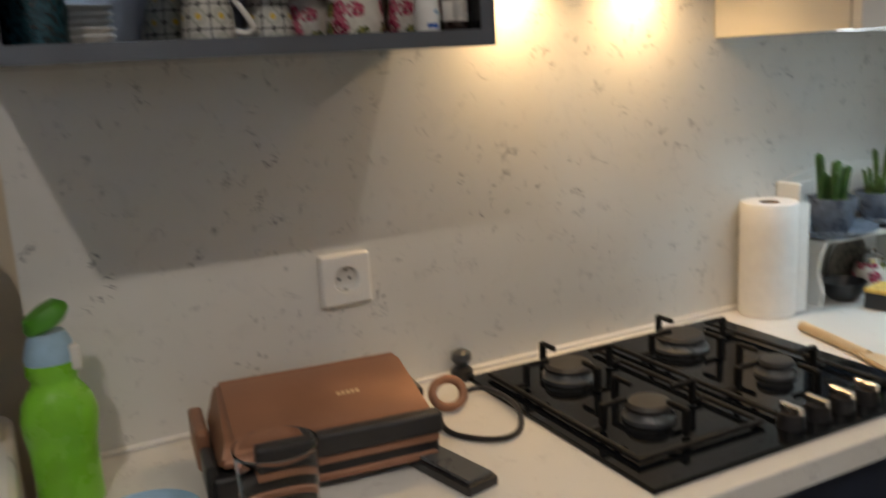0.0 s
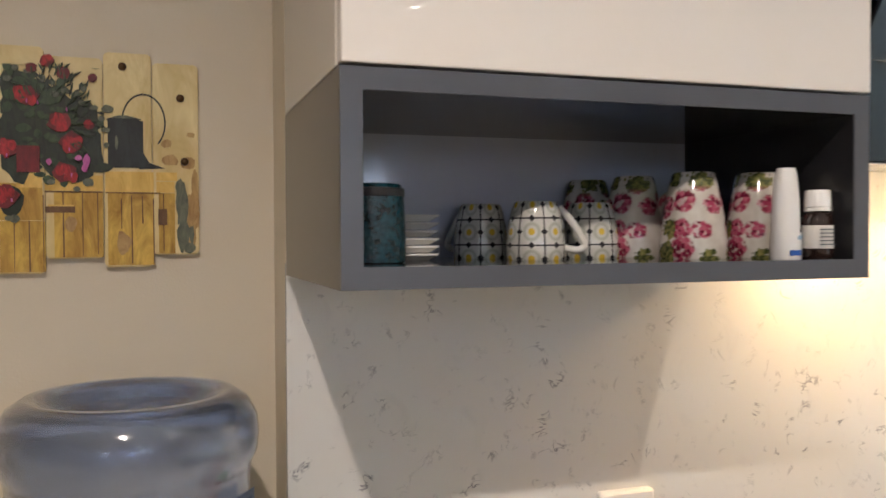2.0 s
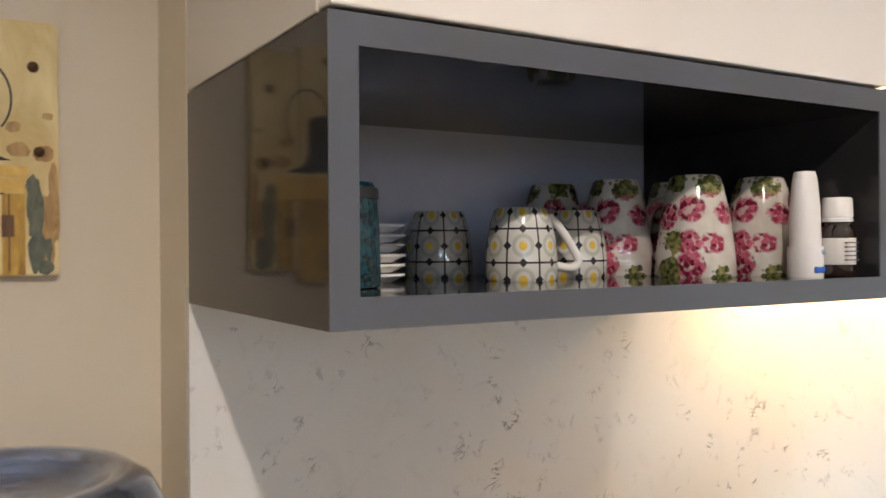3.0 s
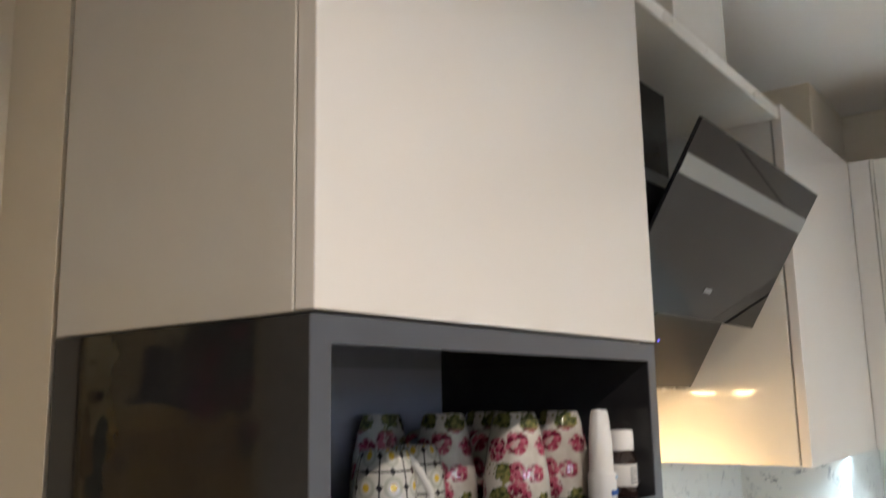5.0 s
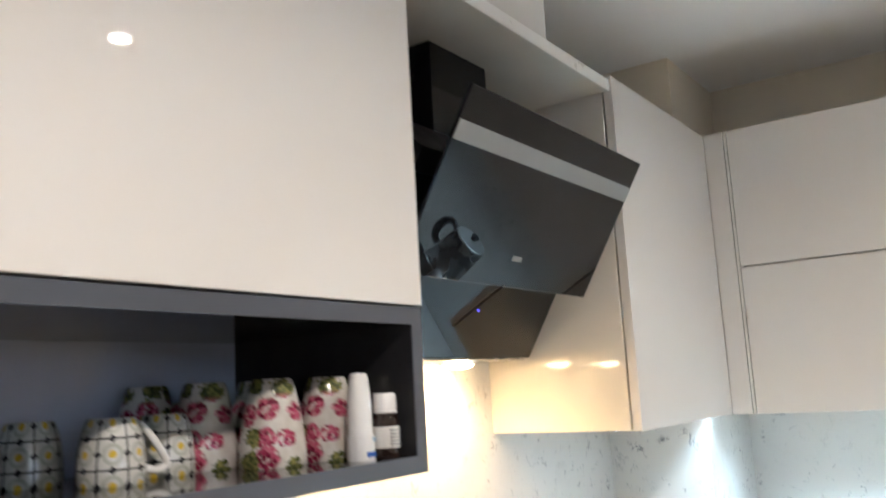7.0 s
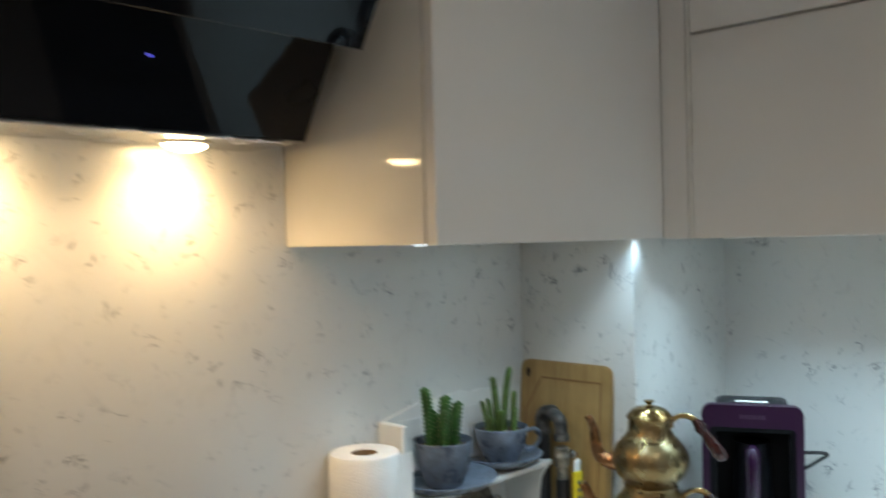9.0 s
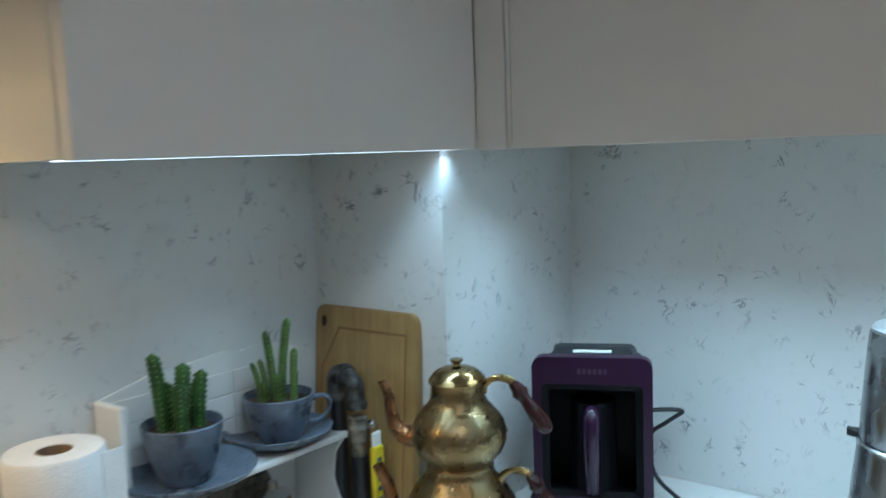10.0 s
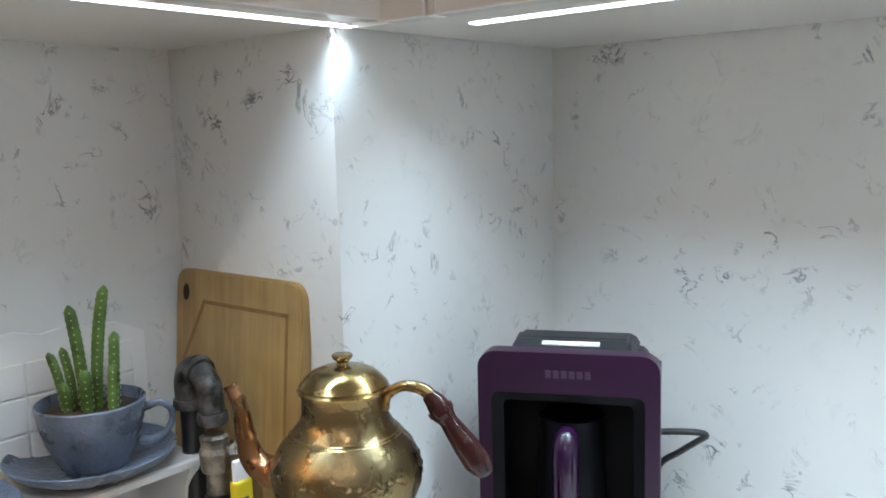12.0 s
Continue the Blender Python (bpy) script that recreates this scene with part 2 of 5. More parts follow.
M_anth = plain("anthracite_board", (0.020, 0.020, 0.022), 0.06, vary=0.15, scale=10, grain=120, spec=0.30, rough_vary=0.03)
M_anthedge = plain("anthracite_edge_band", (0.080, 0.087, 0.104), 0.28, vary=0.02, scale=16, grain=420, rough_vary=0.0)
# base colour lightened to carry part of the room's reflection in the panel
M_backsheen = plain("sheen_lightened_back_panel", (0.52, 0.545, 0.64), 0.10, vary=0.03, scale=6, grain=120, spec=0.75, rough_vary=0.03)
M_black = plain("black_plastic", (0.015, 0.015, 0.017), 0.35, vary=0.2)
M_blackgloss = plain("black_glass", (0.005, 0.006, 0.008), 0.012, vary=0.05, spec=0.18, rough_vary=0.005)
M_hoodbody = plain("satin_black_hood_body", (0.006, 0.006, 0.007), 0.4, vary=0.1, spec=0.25)
M_castiron = plain("cast_iron", (0.008, 0.008, 0.008), 0.55, vary=0.25, grain=400, relief=0.0008, spec=0.22)
M_burner = plain("burner_cap", (0.032, 0.031, 0.031), 0.5, vary=0.2)
M_steel = plain("brushed_steel", (0.62, 0.62, 0.62), 0.24, metal=1.0, vary=0.07, scale=20, grain=300)
M_kettle = plain("brushed_kettle_steel", (0.40, 0.41, 0.42), 0.27, metal=1.0, vary=0.10, scale=20, grain=300)
M_edgechrome = plain("pale_satin_steel", (0.72, 0.72, 0.71), 0.34, metal=0.85, vary=0.03)
M_greystrip = plain("grey_glass_band", (0.22, 0.22, 0.21), 0.45, vary=0.04)
M_navy = plain("dark_blue_front", (0.02, 0.025, 0.04), 0.3, vary=0.1)
M_white = plain("white_plastic", (0.78, 0.77, 0.75), 0.32, vary=0.02)
M_paper = plain("paper_towel", (0.84, 0.82, 0.79), 0.9, vary=0.03, scale=40, grain=350, relief=0.003)
M_card = plain("cardboard", (0.22, 0.14, 0.08), 0.9, vary=0.15)
M_copper = plain("copper_lacquer", (0.31, 0.155, 0.095), 0.46, metal=0.35, vary=0.08, scale=12)
M_brass = brass("engraved_brass", (0.29, 0.230, 0.122), 0.23, 0.42)
M_brassplain = brass("polished_brass", (0.36, 0.28, 0.135), 0.17, 0.05)
M_coppersp = brass("copper_spout", (0.35, 0.19, 0.095), 0.2, 0.06)
M_redwood = wood("dark_red_wood", (0.016, 0.0035, 0.0035), (0.046, 0.009, 0.008), 0.22, (1, 1, 0.3), 60)
M_board = wood("bamboo_board", (0.25, 0.140, 0.045), (0.46, 0.305, 0.120), 0.38, (1, 7, 0.5), 11)
M_boarddark = wood("board_groove", (0.20, 0.105, 0.034), (0.28, 0.155, 0.052), 0.5, (1, 9, 0.6), 14)
M_boardhole = plain("dark_hole", (0.035, 0.018, 0.008), 0.8, vary=0.2)
M_spoon = wood("pale_wood", (0.52, 0.36, 0.20), (0.70, 0.54, 0.34), 0.5, (0.4, 3, 3), 20)
M_purple = plain("purple_plastic", (0.022, 0.0050, 0.022), 0.32, vary=0.0, scale=12, spec=0.35, rough_vary=0.0)
M_purplegloss = plain("purple_gloss_plastic", (0.019, 0.0045, 0.022), 0.18, vary=0.04)
M_grey = plain("grey_plastic", (0.07, 0.075, 0.08), 0.3, vary=0.08)
M_cover = plain("dark_grey_cover", (0.016, 0.018, 0.020), 0.42, vary=0.1)
M_niche = plain("matt_black_niche", (0.003, 0.003, 0.004), 0.5, vary=0.1, spec=0.12)
M_script = plain("pale_lettering", (0.055, 0.026, 0.052), 0.4)
M_potblue = plain("blue_grey_stoneware", (0.115, 0.14, 0.185), 0.30, vary=0.42, scale=30, grain=170, relief=0.0038)
M_soil = plain("potting_soil", (0.045, 0.03, 0.02), 0.95, vary=0.5, scale=160, grain=400, relief=0.004)
M_cactus = plain("cactus_green", (0.032, 0.092, 0.016), 0.45, vary=0.4, scale=60, grain=300)
M_cactus2 = plain("bright_cactus_green", (0.080, 0.148, 0.032), 0.45, vary=0.45, scale=45, grain=300)
M_spine = plain("cactus_spine", (0.55, 0.55, 0.32), 0.7)
M_rack = plain("white_painted_wood", (0.76, 0.75, 0.72), 0.4, vary=0.03)
M_pipe = plain("blackened_pipe", (0.085, 0.083, 0.080), 0.46, metal=0.55, vary=0.75, scale=55, grain=300, relief=0.003, rough_vary=0.14)
M_pipegrey = plain("galvanised_pipe", (0.20, 0.180, 0.145), 0.5, metal=0.5, vary=0.55, scale=70, relief=0.002, rough_vary=0.12)
M_yellow = plain("yellow_plastic", (0.75, 0.58, 0.02), 0.35, vary=0.05)
M_floral = floral("floral_glaze")
M_lattice = lattice("lattice_glaze", 7, 32.0)
M_teal = plain("teal_glass", (0.006, 0.036, 0.050), 0.10, vary=0.55, scale=130, grain=260, relief=0.004, spec=0.7)
M_plate = plain("white_porcelain", (0.74, 0.72, 0.68), 0.18, vary=0.02)
M_label = plain("paper_label", (0.66, 0.64, 0.60), 0.6, vary=0.05)
M_labelblue = plain("blue_label", (0.01, 0.07, 0.33), 0.4, vary=0.2, scale=30)
M_labelsky = plain("pale_blue_label", (0.52, 0.60, 0.72), 0.4, vary=0.25, scale=25)
M_darkprint = plain("dark_print", (0.10, 0.11, 0.13), 0.6)
M_blueprint = plain("blue_print", (0.05, 0.09, 0.18), 0.5)
M_inkblue = plain("faded_blue_print", (0.11, 0.16, 0.26), 0.4, vary=0.2)
M_blueband = plain("blue_band", (0.02, 0.10, 0.40), 0.4)
M_green = plain("green_plastic", (0.19, 0.52, 0.03), 0.28, vary=0.12, scale=20)
M_greendark = plain("dark_green_plastic", (0.06, 0.24, 0.015), 0.35, vary=0.1)
M_paleblue = plain("pale_blue_plastic", (0.30, 0.46, 0.60), 0.35, vary=0.12, scale=30)
M_bottle = glass("clear_blue_polycarbonate", (0.56, 0.64, 0.80), 0.045, 1.42)
M_bottle.node_tree.nodes["Principled BSDF"].inputs["Transmission Weight"].default_value = 0.92
M_bottle.node_tree.nodes["Principled BSDF"].inputs["Coat Weight"].default_value = 0.8
M_bottle.node_tree.nodes["Principled BSDF"].inputs["Coat Roughness"].default_value = 0.12
bn, bl = M_bottle.node_tree.nodes, M_bottle.node_tree.links
bump(bn, bl, bn["Principled BSDF"], noise_tex(bn, bl, bn.new("ShaderNodeTexCoord").outputs["Object"], 38.0, 3.0, 0.55, 0.6), 0.45, 0.003)
M_clear = glass("clear_tumbler", (0.98, 0.98, 0.975), 0.0, 1.09)
M_amber = plain("brown_bottle", (0.022, 0.012, 0.010), 0.08, vary=0.2, spec=0.7)
M_cream = painted("cream_paint", (0.60, 0.45, 0.18), (0.82, 0.68, 0.36), 26)
M_ochre = painted("ochre_paint", (0.33, 0.165, 0.018), (0.72, 0.47, 0.085), 48)
M_ochrelight = painted("light_ochre_paint", (0.58, 0.34, 0.06), (0.80, 0.55, 0.15), 50)
M_pdark = painted("dark_paint", (0.004, 0.007, 0.008), (0.018, 0.025, 0.027), 70)
M_pgreen = painted("foliage_paint", (0.012, 0.032, 0.014), (0.055, 0.095, 0.040), 160)
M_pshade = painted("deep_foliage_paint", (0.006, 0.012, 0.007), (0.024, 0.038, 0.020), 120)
M_pred = painted("blossom_paint", (0.14, 0.003, 0.006), (0.52, 0.018, 0.024), 260)
M_pgreyleaf = painted("grey_leaf_paint", (0.06, 0.075, 0.055), (0.17, 0.18, 0.12), 140)
M_pcrimson = painted("crimson_paint", (0.10, 0.004, 0.008), (0.22, 0.012, 0.016), 160)
M_pstain = painted("stain_paint", (0.30, 0.16, 0.05), (0.52, 0.34, 0.13), 90)
M_ppink = painted("pink_paint", (0.42, 0.06, 0.30), (0.62, 0.20, 0.45), 160)
M_pbrown = painted("brown_line_paint", (0.11, 0.05, 0.02), (0.19, 0.10, 0.04), 90)
M_bolt = plain("bronze_bolt", (0.10, 0.055, 0.025), 0.35, metal=0.8, vary=0.3)
M_led = glow("led_diffuser", (0.80, 0.93, 1.0), 9.0)
M_lampglow = glow("warm_lamp_lens", (1.0, 0.66, 0.30), 120.0)
M_downglow = glow("downlight_lens", (1.0, 0.92, 0.80), 25.0)
M_bluedot = glow("blue_indicator", (0.04, 0.03, 1.0), 1.6)
M_dusk = glow("dusk_sky", (0.60, 0.76, 1.0), 7.5)
M_pane = glass("window_glass", (1, 1, 1), 0.0, 1.45)

# ---- mesh helpers ----


def add_box(bm, x0, x1, y0, y1, z0, z1, bevel=0.0, segments=2):
    made = bmesh.ops.create_cube(bm, size=1.0)["verts"]
    for v in made:
        v.co = Vector((x0 + (v.co.x + 0.5) * (x1 - x0), y0 + (v.co.y + 0.5) * (y1 - y0), z0 + (v.co.z + 0.5) * (z1 - z0)))
    if bevel:
        edges = {e for v in made for e in v.link_edges}
        bmesh.ops.bevel(bm, geom=list(edges), offset=bevel, segments=segments, affect="EDGES", profile=0.5)
    return bm


def box(x0, x1, y0, y1, z0, z1, bevel=0.0, segments=2):
    return add_box(bmesh.new(), x0, x1, y0, y1, z0, z1, bevel, segments)


def lathe(profile, n=36, cx=0.0, cy=0.0, squash=1.0, bm=None):
    bm = bm or bmesh.new()
    rings = []
    for r, z in profile:
        if r < 1e-5:
            rings.append([bm.verts.new((cx, cy, z))])
        else:
            rings.append([bm.verts.new((cx + r * math.cos(2 * math.pi * k / n), cy + squash * r * math.sin(2 * math.pi * k / n), z)) for k in range(n)])
    for a, b in zip(rings, rings[1:]):
        for k in range(n):
            q = (k + 1) % n
            if len(a) == 1 and len(b) == 1:
                continue
            if len(a) == 1:
                bm.faces.new((a[0], b[q], b[k]))
            elif len(b) == 1:
                bm.faces.new((a[k], a[q], b[0]))
            else:
                bm.faces.new((a[k], a[q], b[q], b[k]))
    bmesh.ops.recalc_face_normals(bm, faces=bm.faces[:])
    return bm


def curve_points(points, steps=8):
    pts = [Vector(p) for p in points]
    ext = [2 * pts[0] - pts[1]] + pts + [2 * pts[-1] - pts[-2]]
    out = []
    for i in range(1, len(ext) - 2):
        a, b, c, d = ext[i - 1:i + 3]
        for s in range(steps):
            t = s / steps
            out.append(0.5 * (2 * b + (c - a) * t + (2 * a - 5 * b + 4 * c - d) * t * t + (3 * b - a - 3 * c + d) * t ** 3))
    out.append(pts[-1])
    return out


def tube(points, radii, n=12, steps=8, bm=None, flat=1.0):
    """A round bar along a smooth line; radii: one for all, or one for each point."""
    bm = bm or bmesh.new()
    line = curve_points(points, steps)
    if isinstance(radii, (int, float)):
        radii = [radii] * len(points)
    last = len(points) - 1
    side = None
    rings = []
    for i, p in enumerate(line):
        ahead = (line[min(i + 1, len(line) - 1)] - line[max(i - 1, 0)]).normalized()
        if side is None:
            side = ahead.orthogonal().normalized()
        side = (side - ahead * side.dot(ahead)).normalized()
        up = ahead.cross(side)
        f = min(i / steps, last)
        k = min(int(f), last - 1)
        r = radii[k] + (radii[k + 1] - radii[k]) * (f - k)
        rings.append([bm.verts.new(p + r * (math.cos(a) * side + flat * math.sin(a) * up)) for a in (2 * math.pi * j / n for j in range(n))])
    for a, b in zip(rings, rings[1:]):
        for k in range(n):
            q = (k + 1) % n
            bm.faces.new((a[k], a[q], b[q], b[k]))
    bm.faces.new(rings[0][::-1])
    bm.faces.new(rings[-1])
    bmesh.ops.recalc_face_normals(bm, faces=bm.faces[:])
    return bm


def prism(outline, place, depth, bm=None):
    """A flat outline (u, v) laid by place(u, v, w), drawn out from w = 0 to depth."""
    bm = bm or bmesh.new()
    a = [bm.verts.new(place(u, v, 0.0)) for u, v in outline]
    b = [bm.verts.new(place(u, v, depth)) for u, v in outline]
    made = [bm.faces.new(a), bm.faces.new(b[::-1])]
    for k in range(len(a)):
        q = (k + 1) % len(a)
        made.append(bm.faces.new((a[k], b[k], b[q], a[q])))
    bmesh.ops.recalc_face_normals(bm, faces=made)
    return bm


def rounded(u0, u1, v0, v1, r, n=6):
    pts = []
    for cu, cv, s in ((u1 - r, v1 - r, 0), (u0 + r, v1 - r, 90), (u0 + r, v0 + r, 180), (u1 - r, v0 + r, 270)):
        for k in range(n + 1):
            a = radians(s + 90 * k / n)
            pts.append((cu + r * math.cos(a), cv + r * math.sin(a)))
    return pts


def mesh_object(name, bm, mat, smooth=False):
    data = bpy.data.meshes.new(name)
    if smooth:
        for f in bm.faces:
            f.smooth = True
        for e in bm.edges:
            if len(e.link_faces) == 2 and e.calc_face_angle(0.0) > radians(38):
                e.smooth = False
    bm.to_mesh(data)
    bm.free()
    data.materials.append(mat)
    return new(name, data)


def part(name, bm, mat, parent, label="", smooth=False):
    ob = mesh_object(name, bm, mat, smooth)
    ob.parent = parent
    return tagged(ob, label)


def thing(name, label, category, at=(0, 0, 0), turn=0.0, group=""):
    ob = new(name)
    ob.matrix_world = pose(*at, 0, 0, turn)
    ob.empty_display_size = 0.05
    return tagged(ob, label, category, group)


def setting(name, bm, mat, label="", smooth=False):
    return tagged(mesh_object(name, bm, mat, smooth), label, kind="structure")


# ---- the room ----
setting("floor", box(-2.7, 2.5, -4.0, 0.32, -0.1, 0.0), M_floor, "brown-grey tiled kitchen floor")
setting("ceiling", box(-2.7, 2.5, -4.0, 0.32, CEIL, CEIL + 0.1), M_ceiling, "matt white painted ceiling")
setting("wall_north", box(0.002, 1.932, 0.012, 0.32, 0, CEIL), M_beige, "beige painted wall behind the hob")
setting("wall_alcove", box(-2.6, 0.002, 0.13, 0.32, 0, CEIL), M_beige, "beige painted wall set back beside the cabinets")
setting("wall_west", box(-2.7, -2.6, -4.0, 0.32, 0, CEIL), M_offwhite, "off-white painted side wall")
setting("wall_east", box(2.312, 2.5, -4.0, -0.258, 0, CEIL), M_beige, "beige painted wall behind the side cabinets")
setting("column", box(1.932, 2.5, -0.258, 0.32, 0, CEIL), M_beige, "beige boxed-in corner column")
setting("backsplash_north", box(0.0, 1.92, 0.0, 0.012, TOP, 1.475), M_stone, "pale flecked quartz splashback")
setting("backsplash_hood", box(0.602, 1.318, 0.0, 0.012, 1.475, 2.14), M_stone, "pale flecked quartz cladding behind the hood")
setting("backsplash_column_side", box(1.92, 1.932, -0.27, 0.012, TOP, 1.475), M_stone, "pale flecked quartz cladding of the column")
setting("backsplash_column_front", box(1.932, 2.312, -0.27, -0.258, TOP, 1.475), M_stone, "pale flecked quartz cladding of the column")
setting("backsplash_east", box(2.30, 2.312, -2.3, -0.27, TOP, 1.475), M_stone, "pale flecked quartz splashback")

# south wall with small windows, two of them set higher
WINDOW = [(-2.00, -1.25, 1.97, 2.25), (-0.56, -0.04, 1.94, 2.12), (0.04, 0.30, 1.66, 1.92), (0.37, 0.65, 1.66, 1.92), (1.00, 1.18, 1.66, 1.92)]
bm = bmesh.new()
edge = -2.6
for wx0, wx1, wz0, wz1 in WINDOW:
    add_box(bm, edge, wx0, -4.1, -3.9, 0, CEIL)
    add_box(bm, wx0, wx1, -4.1, -3.9, 0, wz0)
    add_box(bm, wx0, wx1, -4.1, -3.9, wz1, CEIL)
    edge = wx1
add_box(bm, edge, 2.312, -4.1, -3.9, 0, CEIL)
setting("wall_south", bm, M_offwhite, "off-white painted wall with small windows")
for k, (wx0, wx1, wz0, wz1) in enumerate(WINDOW):
    win = tagged(new("window_%d" % (k + 1)), "small white-framed window at dusk", "window", kind="structure")
    for name, b in (("frame_jamb", (wx0, wx0 + 0.02, wz0, wz1)), ("frame_jamb", (wx1 - 0.02, wx1, wz0, wz1)),
                    ("frame_rail", (wx0 + 0.02, wx1 - 0.02, wz0, wz0 + 0.02)), ("frame_rail", (wx0 + 0.02, wx1 - 0.02, wz1 - 0.02, wz1))):
        part(name, box(b[0], b[1], -3.98, -3.94, b[2], b[3]), M_white, win)
    pane = part("pane", box(wx0 + 0.02, wx1 - 0.02, -3.963, -3.957, wz0 + 0.02, wz1 - 0.02), M_pane, win)
    pane.visible_shadow = False
setting("backdrop", box(-2.4, 1.6, -4.32, -4.3, 1.2, 2.6), M_dusk, "dusk sky")

# ---- worktop and base units ----
bm = prism([(-0.02, 0.0), (2.30, 0.0), (2.30, -2.3), (1.70, -2.3), (1.70, -0.585), (-0.02, -0.585)],
           lambda u, v, w: (u, v, TOP - w), 0.04)
bmesh.ops.bevel(bm, geom=bm.edges[:], offset=0.002, segments=1, affect="EDGES")
tagged(mesh_object("worktop", bm, M_counter), "white speckled quartz worktop", "worktop")
tagged(mesh_object("sealing_bead", box(0.0, 1.92, -0.012, -0.0005, TOP, TOP + 0.008, 0.002, 1), M_white), "white sealing bead along the worktop", "sealing bead", kind="structure")


def base_unit(x0, x1, y0, y1, front):
    ob = thing("base_cabinet", "dark blue base cabinet under the worktop", "cabinet", group="base cabinets")
    part("body", box(x0 + 0.002, x1 - 0.002, y0, y1, 0.1, TOP - 0.041), M_carcass, ob)
    if front == "y":
        part("door", box(x0 + 0.003, x1 - 0.003, y0 - 0.02, y0 - 0.001, 0.1, TOP - 0.045, 0.002, 1), M_navy, ob)
        part("plinth", box(x0, x1, y0 + 0.05, y0 + 0.07, 0.0, 0.1), M_navy, ob)
    else:
        part("door", box(x0 - 0.02, x0 - 0.001, y0 + 0.003, y1 - 0.003, 0.1, TOP - 0.045, 0.002, 1), M_navy, ob)
        part("plinth", box(x0 + 0.05, x0 + 0.07, y0, y1, 0.0, 0.1), M_navy, ob)


for x0, x1 in ((-0.01, 0.67), (0.67, 1.27), (1.27, 1.74)):
    base_unit(x0, x1, -0.55, 0.005, "y")
for y0, y1 in ((-1.15, -0.57), (-1.73, -1.15), (-2.3, -1.73)):
    base_unit(1.74, 2.30, y0, y1, "x")

# ---- wall cabinets ----


def flap_cabinet():
    ob = thing("wall_cabinet", "gloss white flap-door wall cabinet over an open shelf", "cabinet", (0, 0, 1.664))
    h = 2.182 - 1.664
    part("body", box(0.0, 0.6, -0.3235, 0.0, 0.001, h, 0.001, 1), M_carcassdim, ob, "satin white end panel with shade in its colour")
    part("door", box(0.001, 0.599, -0.345, -0.3245, 0.002, h, 0.0015, 2), M_gloss, ob, "gloss white flap door")
    return ob


flap_cabinet()


def open_shelf():
    ob = thing("open_shelf", "anthracite open wall shelf holding cups", "shelf", (0, 0, BOT))
    h, t, d = 0.203, 0.021, 0.342
    part("side_panel", box(0.0, t, -d + 0.0015, 0.0, 0.0, h), M_anth, ob)
    part("side_panel", box(0.6 - t, 0.6, -d + 0.0015, 0.0, 0.0, h), M_anth, ob)
    part("bottom_panel", box(t, 0.6 - t, -d + 0.0015, 0.0, 0.0, t), M_anth, ob)
    part("top_panel", box(t, 0.6 - t, -d + 0.0015, 0.0, h - t, h), M_anth, ob)
    part("back_panel", box(t, 0.6 - t, -0.02, -0.004, t, h - t), M_backsheen, ob, "blue-grey satin back panel, lightened for the room's reflection")
    lay = lambda u, v, w: (u, -d + w, v)
    for corners in (((0, 0), (0.6, 0), (0.6 - t, t), (t, t)), ((0, h), (t, h - t), (0.6 - t, h - t), (0.6, h)),
                    ((0, 0), (t, t), (t, h - t), (0, h)), ((0.6, 0), (0.6, h), (0.6 - t, h - t), (0.6 - t, t))):
        part("edge_band", prism(corners, lay, 0.0014), M_anthedge, ob, "mottled grey mitred edge band")
    return ob


open_shelf()


def hood_shelf():
    ob = thing("bridge_shelf", "white board bridging the cabinets above the hood", "shelf", (0, 0, 2.147))
    part("board", box(0.602, 1.318, -0.33, 0.010, 0.0, 0.024, 0.001, 1), M_carcass, ob)
    part("edge_band", box(0.602, 1.318, -0.3315, -0.3302, 0.0, 0.024), M_edge, ob)


hood_shelf()


def duct_box():
    ob = thing("duct_casing", "white boxed duct casing between shelf and ceiling", "duct casing", (0, 0, 2.172))
    part("casing", box(0.848, 1.10, -0.305, 0.010, 0.0, CEIL - 2.172 - 0.005, 0.001, 1), M_carcass, ob)
    part("shadow_gap", box(0.852, 1.096, -0.301, 0.006, CEIL - 2.172 - 0.005, CEIL - 2.172), M_darkprint, ob)


duct_box()


def hob_side_cabinet():
    ob = thing("wall_cabinet", "gloss white wall cabinet beside the cooker hood", "cabinet", (0, 0, BOT))
    h = 2.18 - BOT
    part("body", box(1.32, 1.918, -0.313, 0.010, 0.0, h, 0.001, 1), M_carcass, ob)
    part("door", box(1.32, 1.9212, -0.336, -0.3165, -0.001, h, 0.0015, 2), M_gloss, ob, "gloss white door")
    led = part("led_profile", box(1.332, 1.936, -0.290, -0.276, -0.0009, -0.0002), M_led, ob, "lit cool-white light strip")
    return ob


hob_side_cabinet()


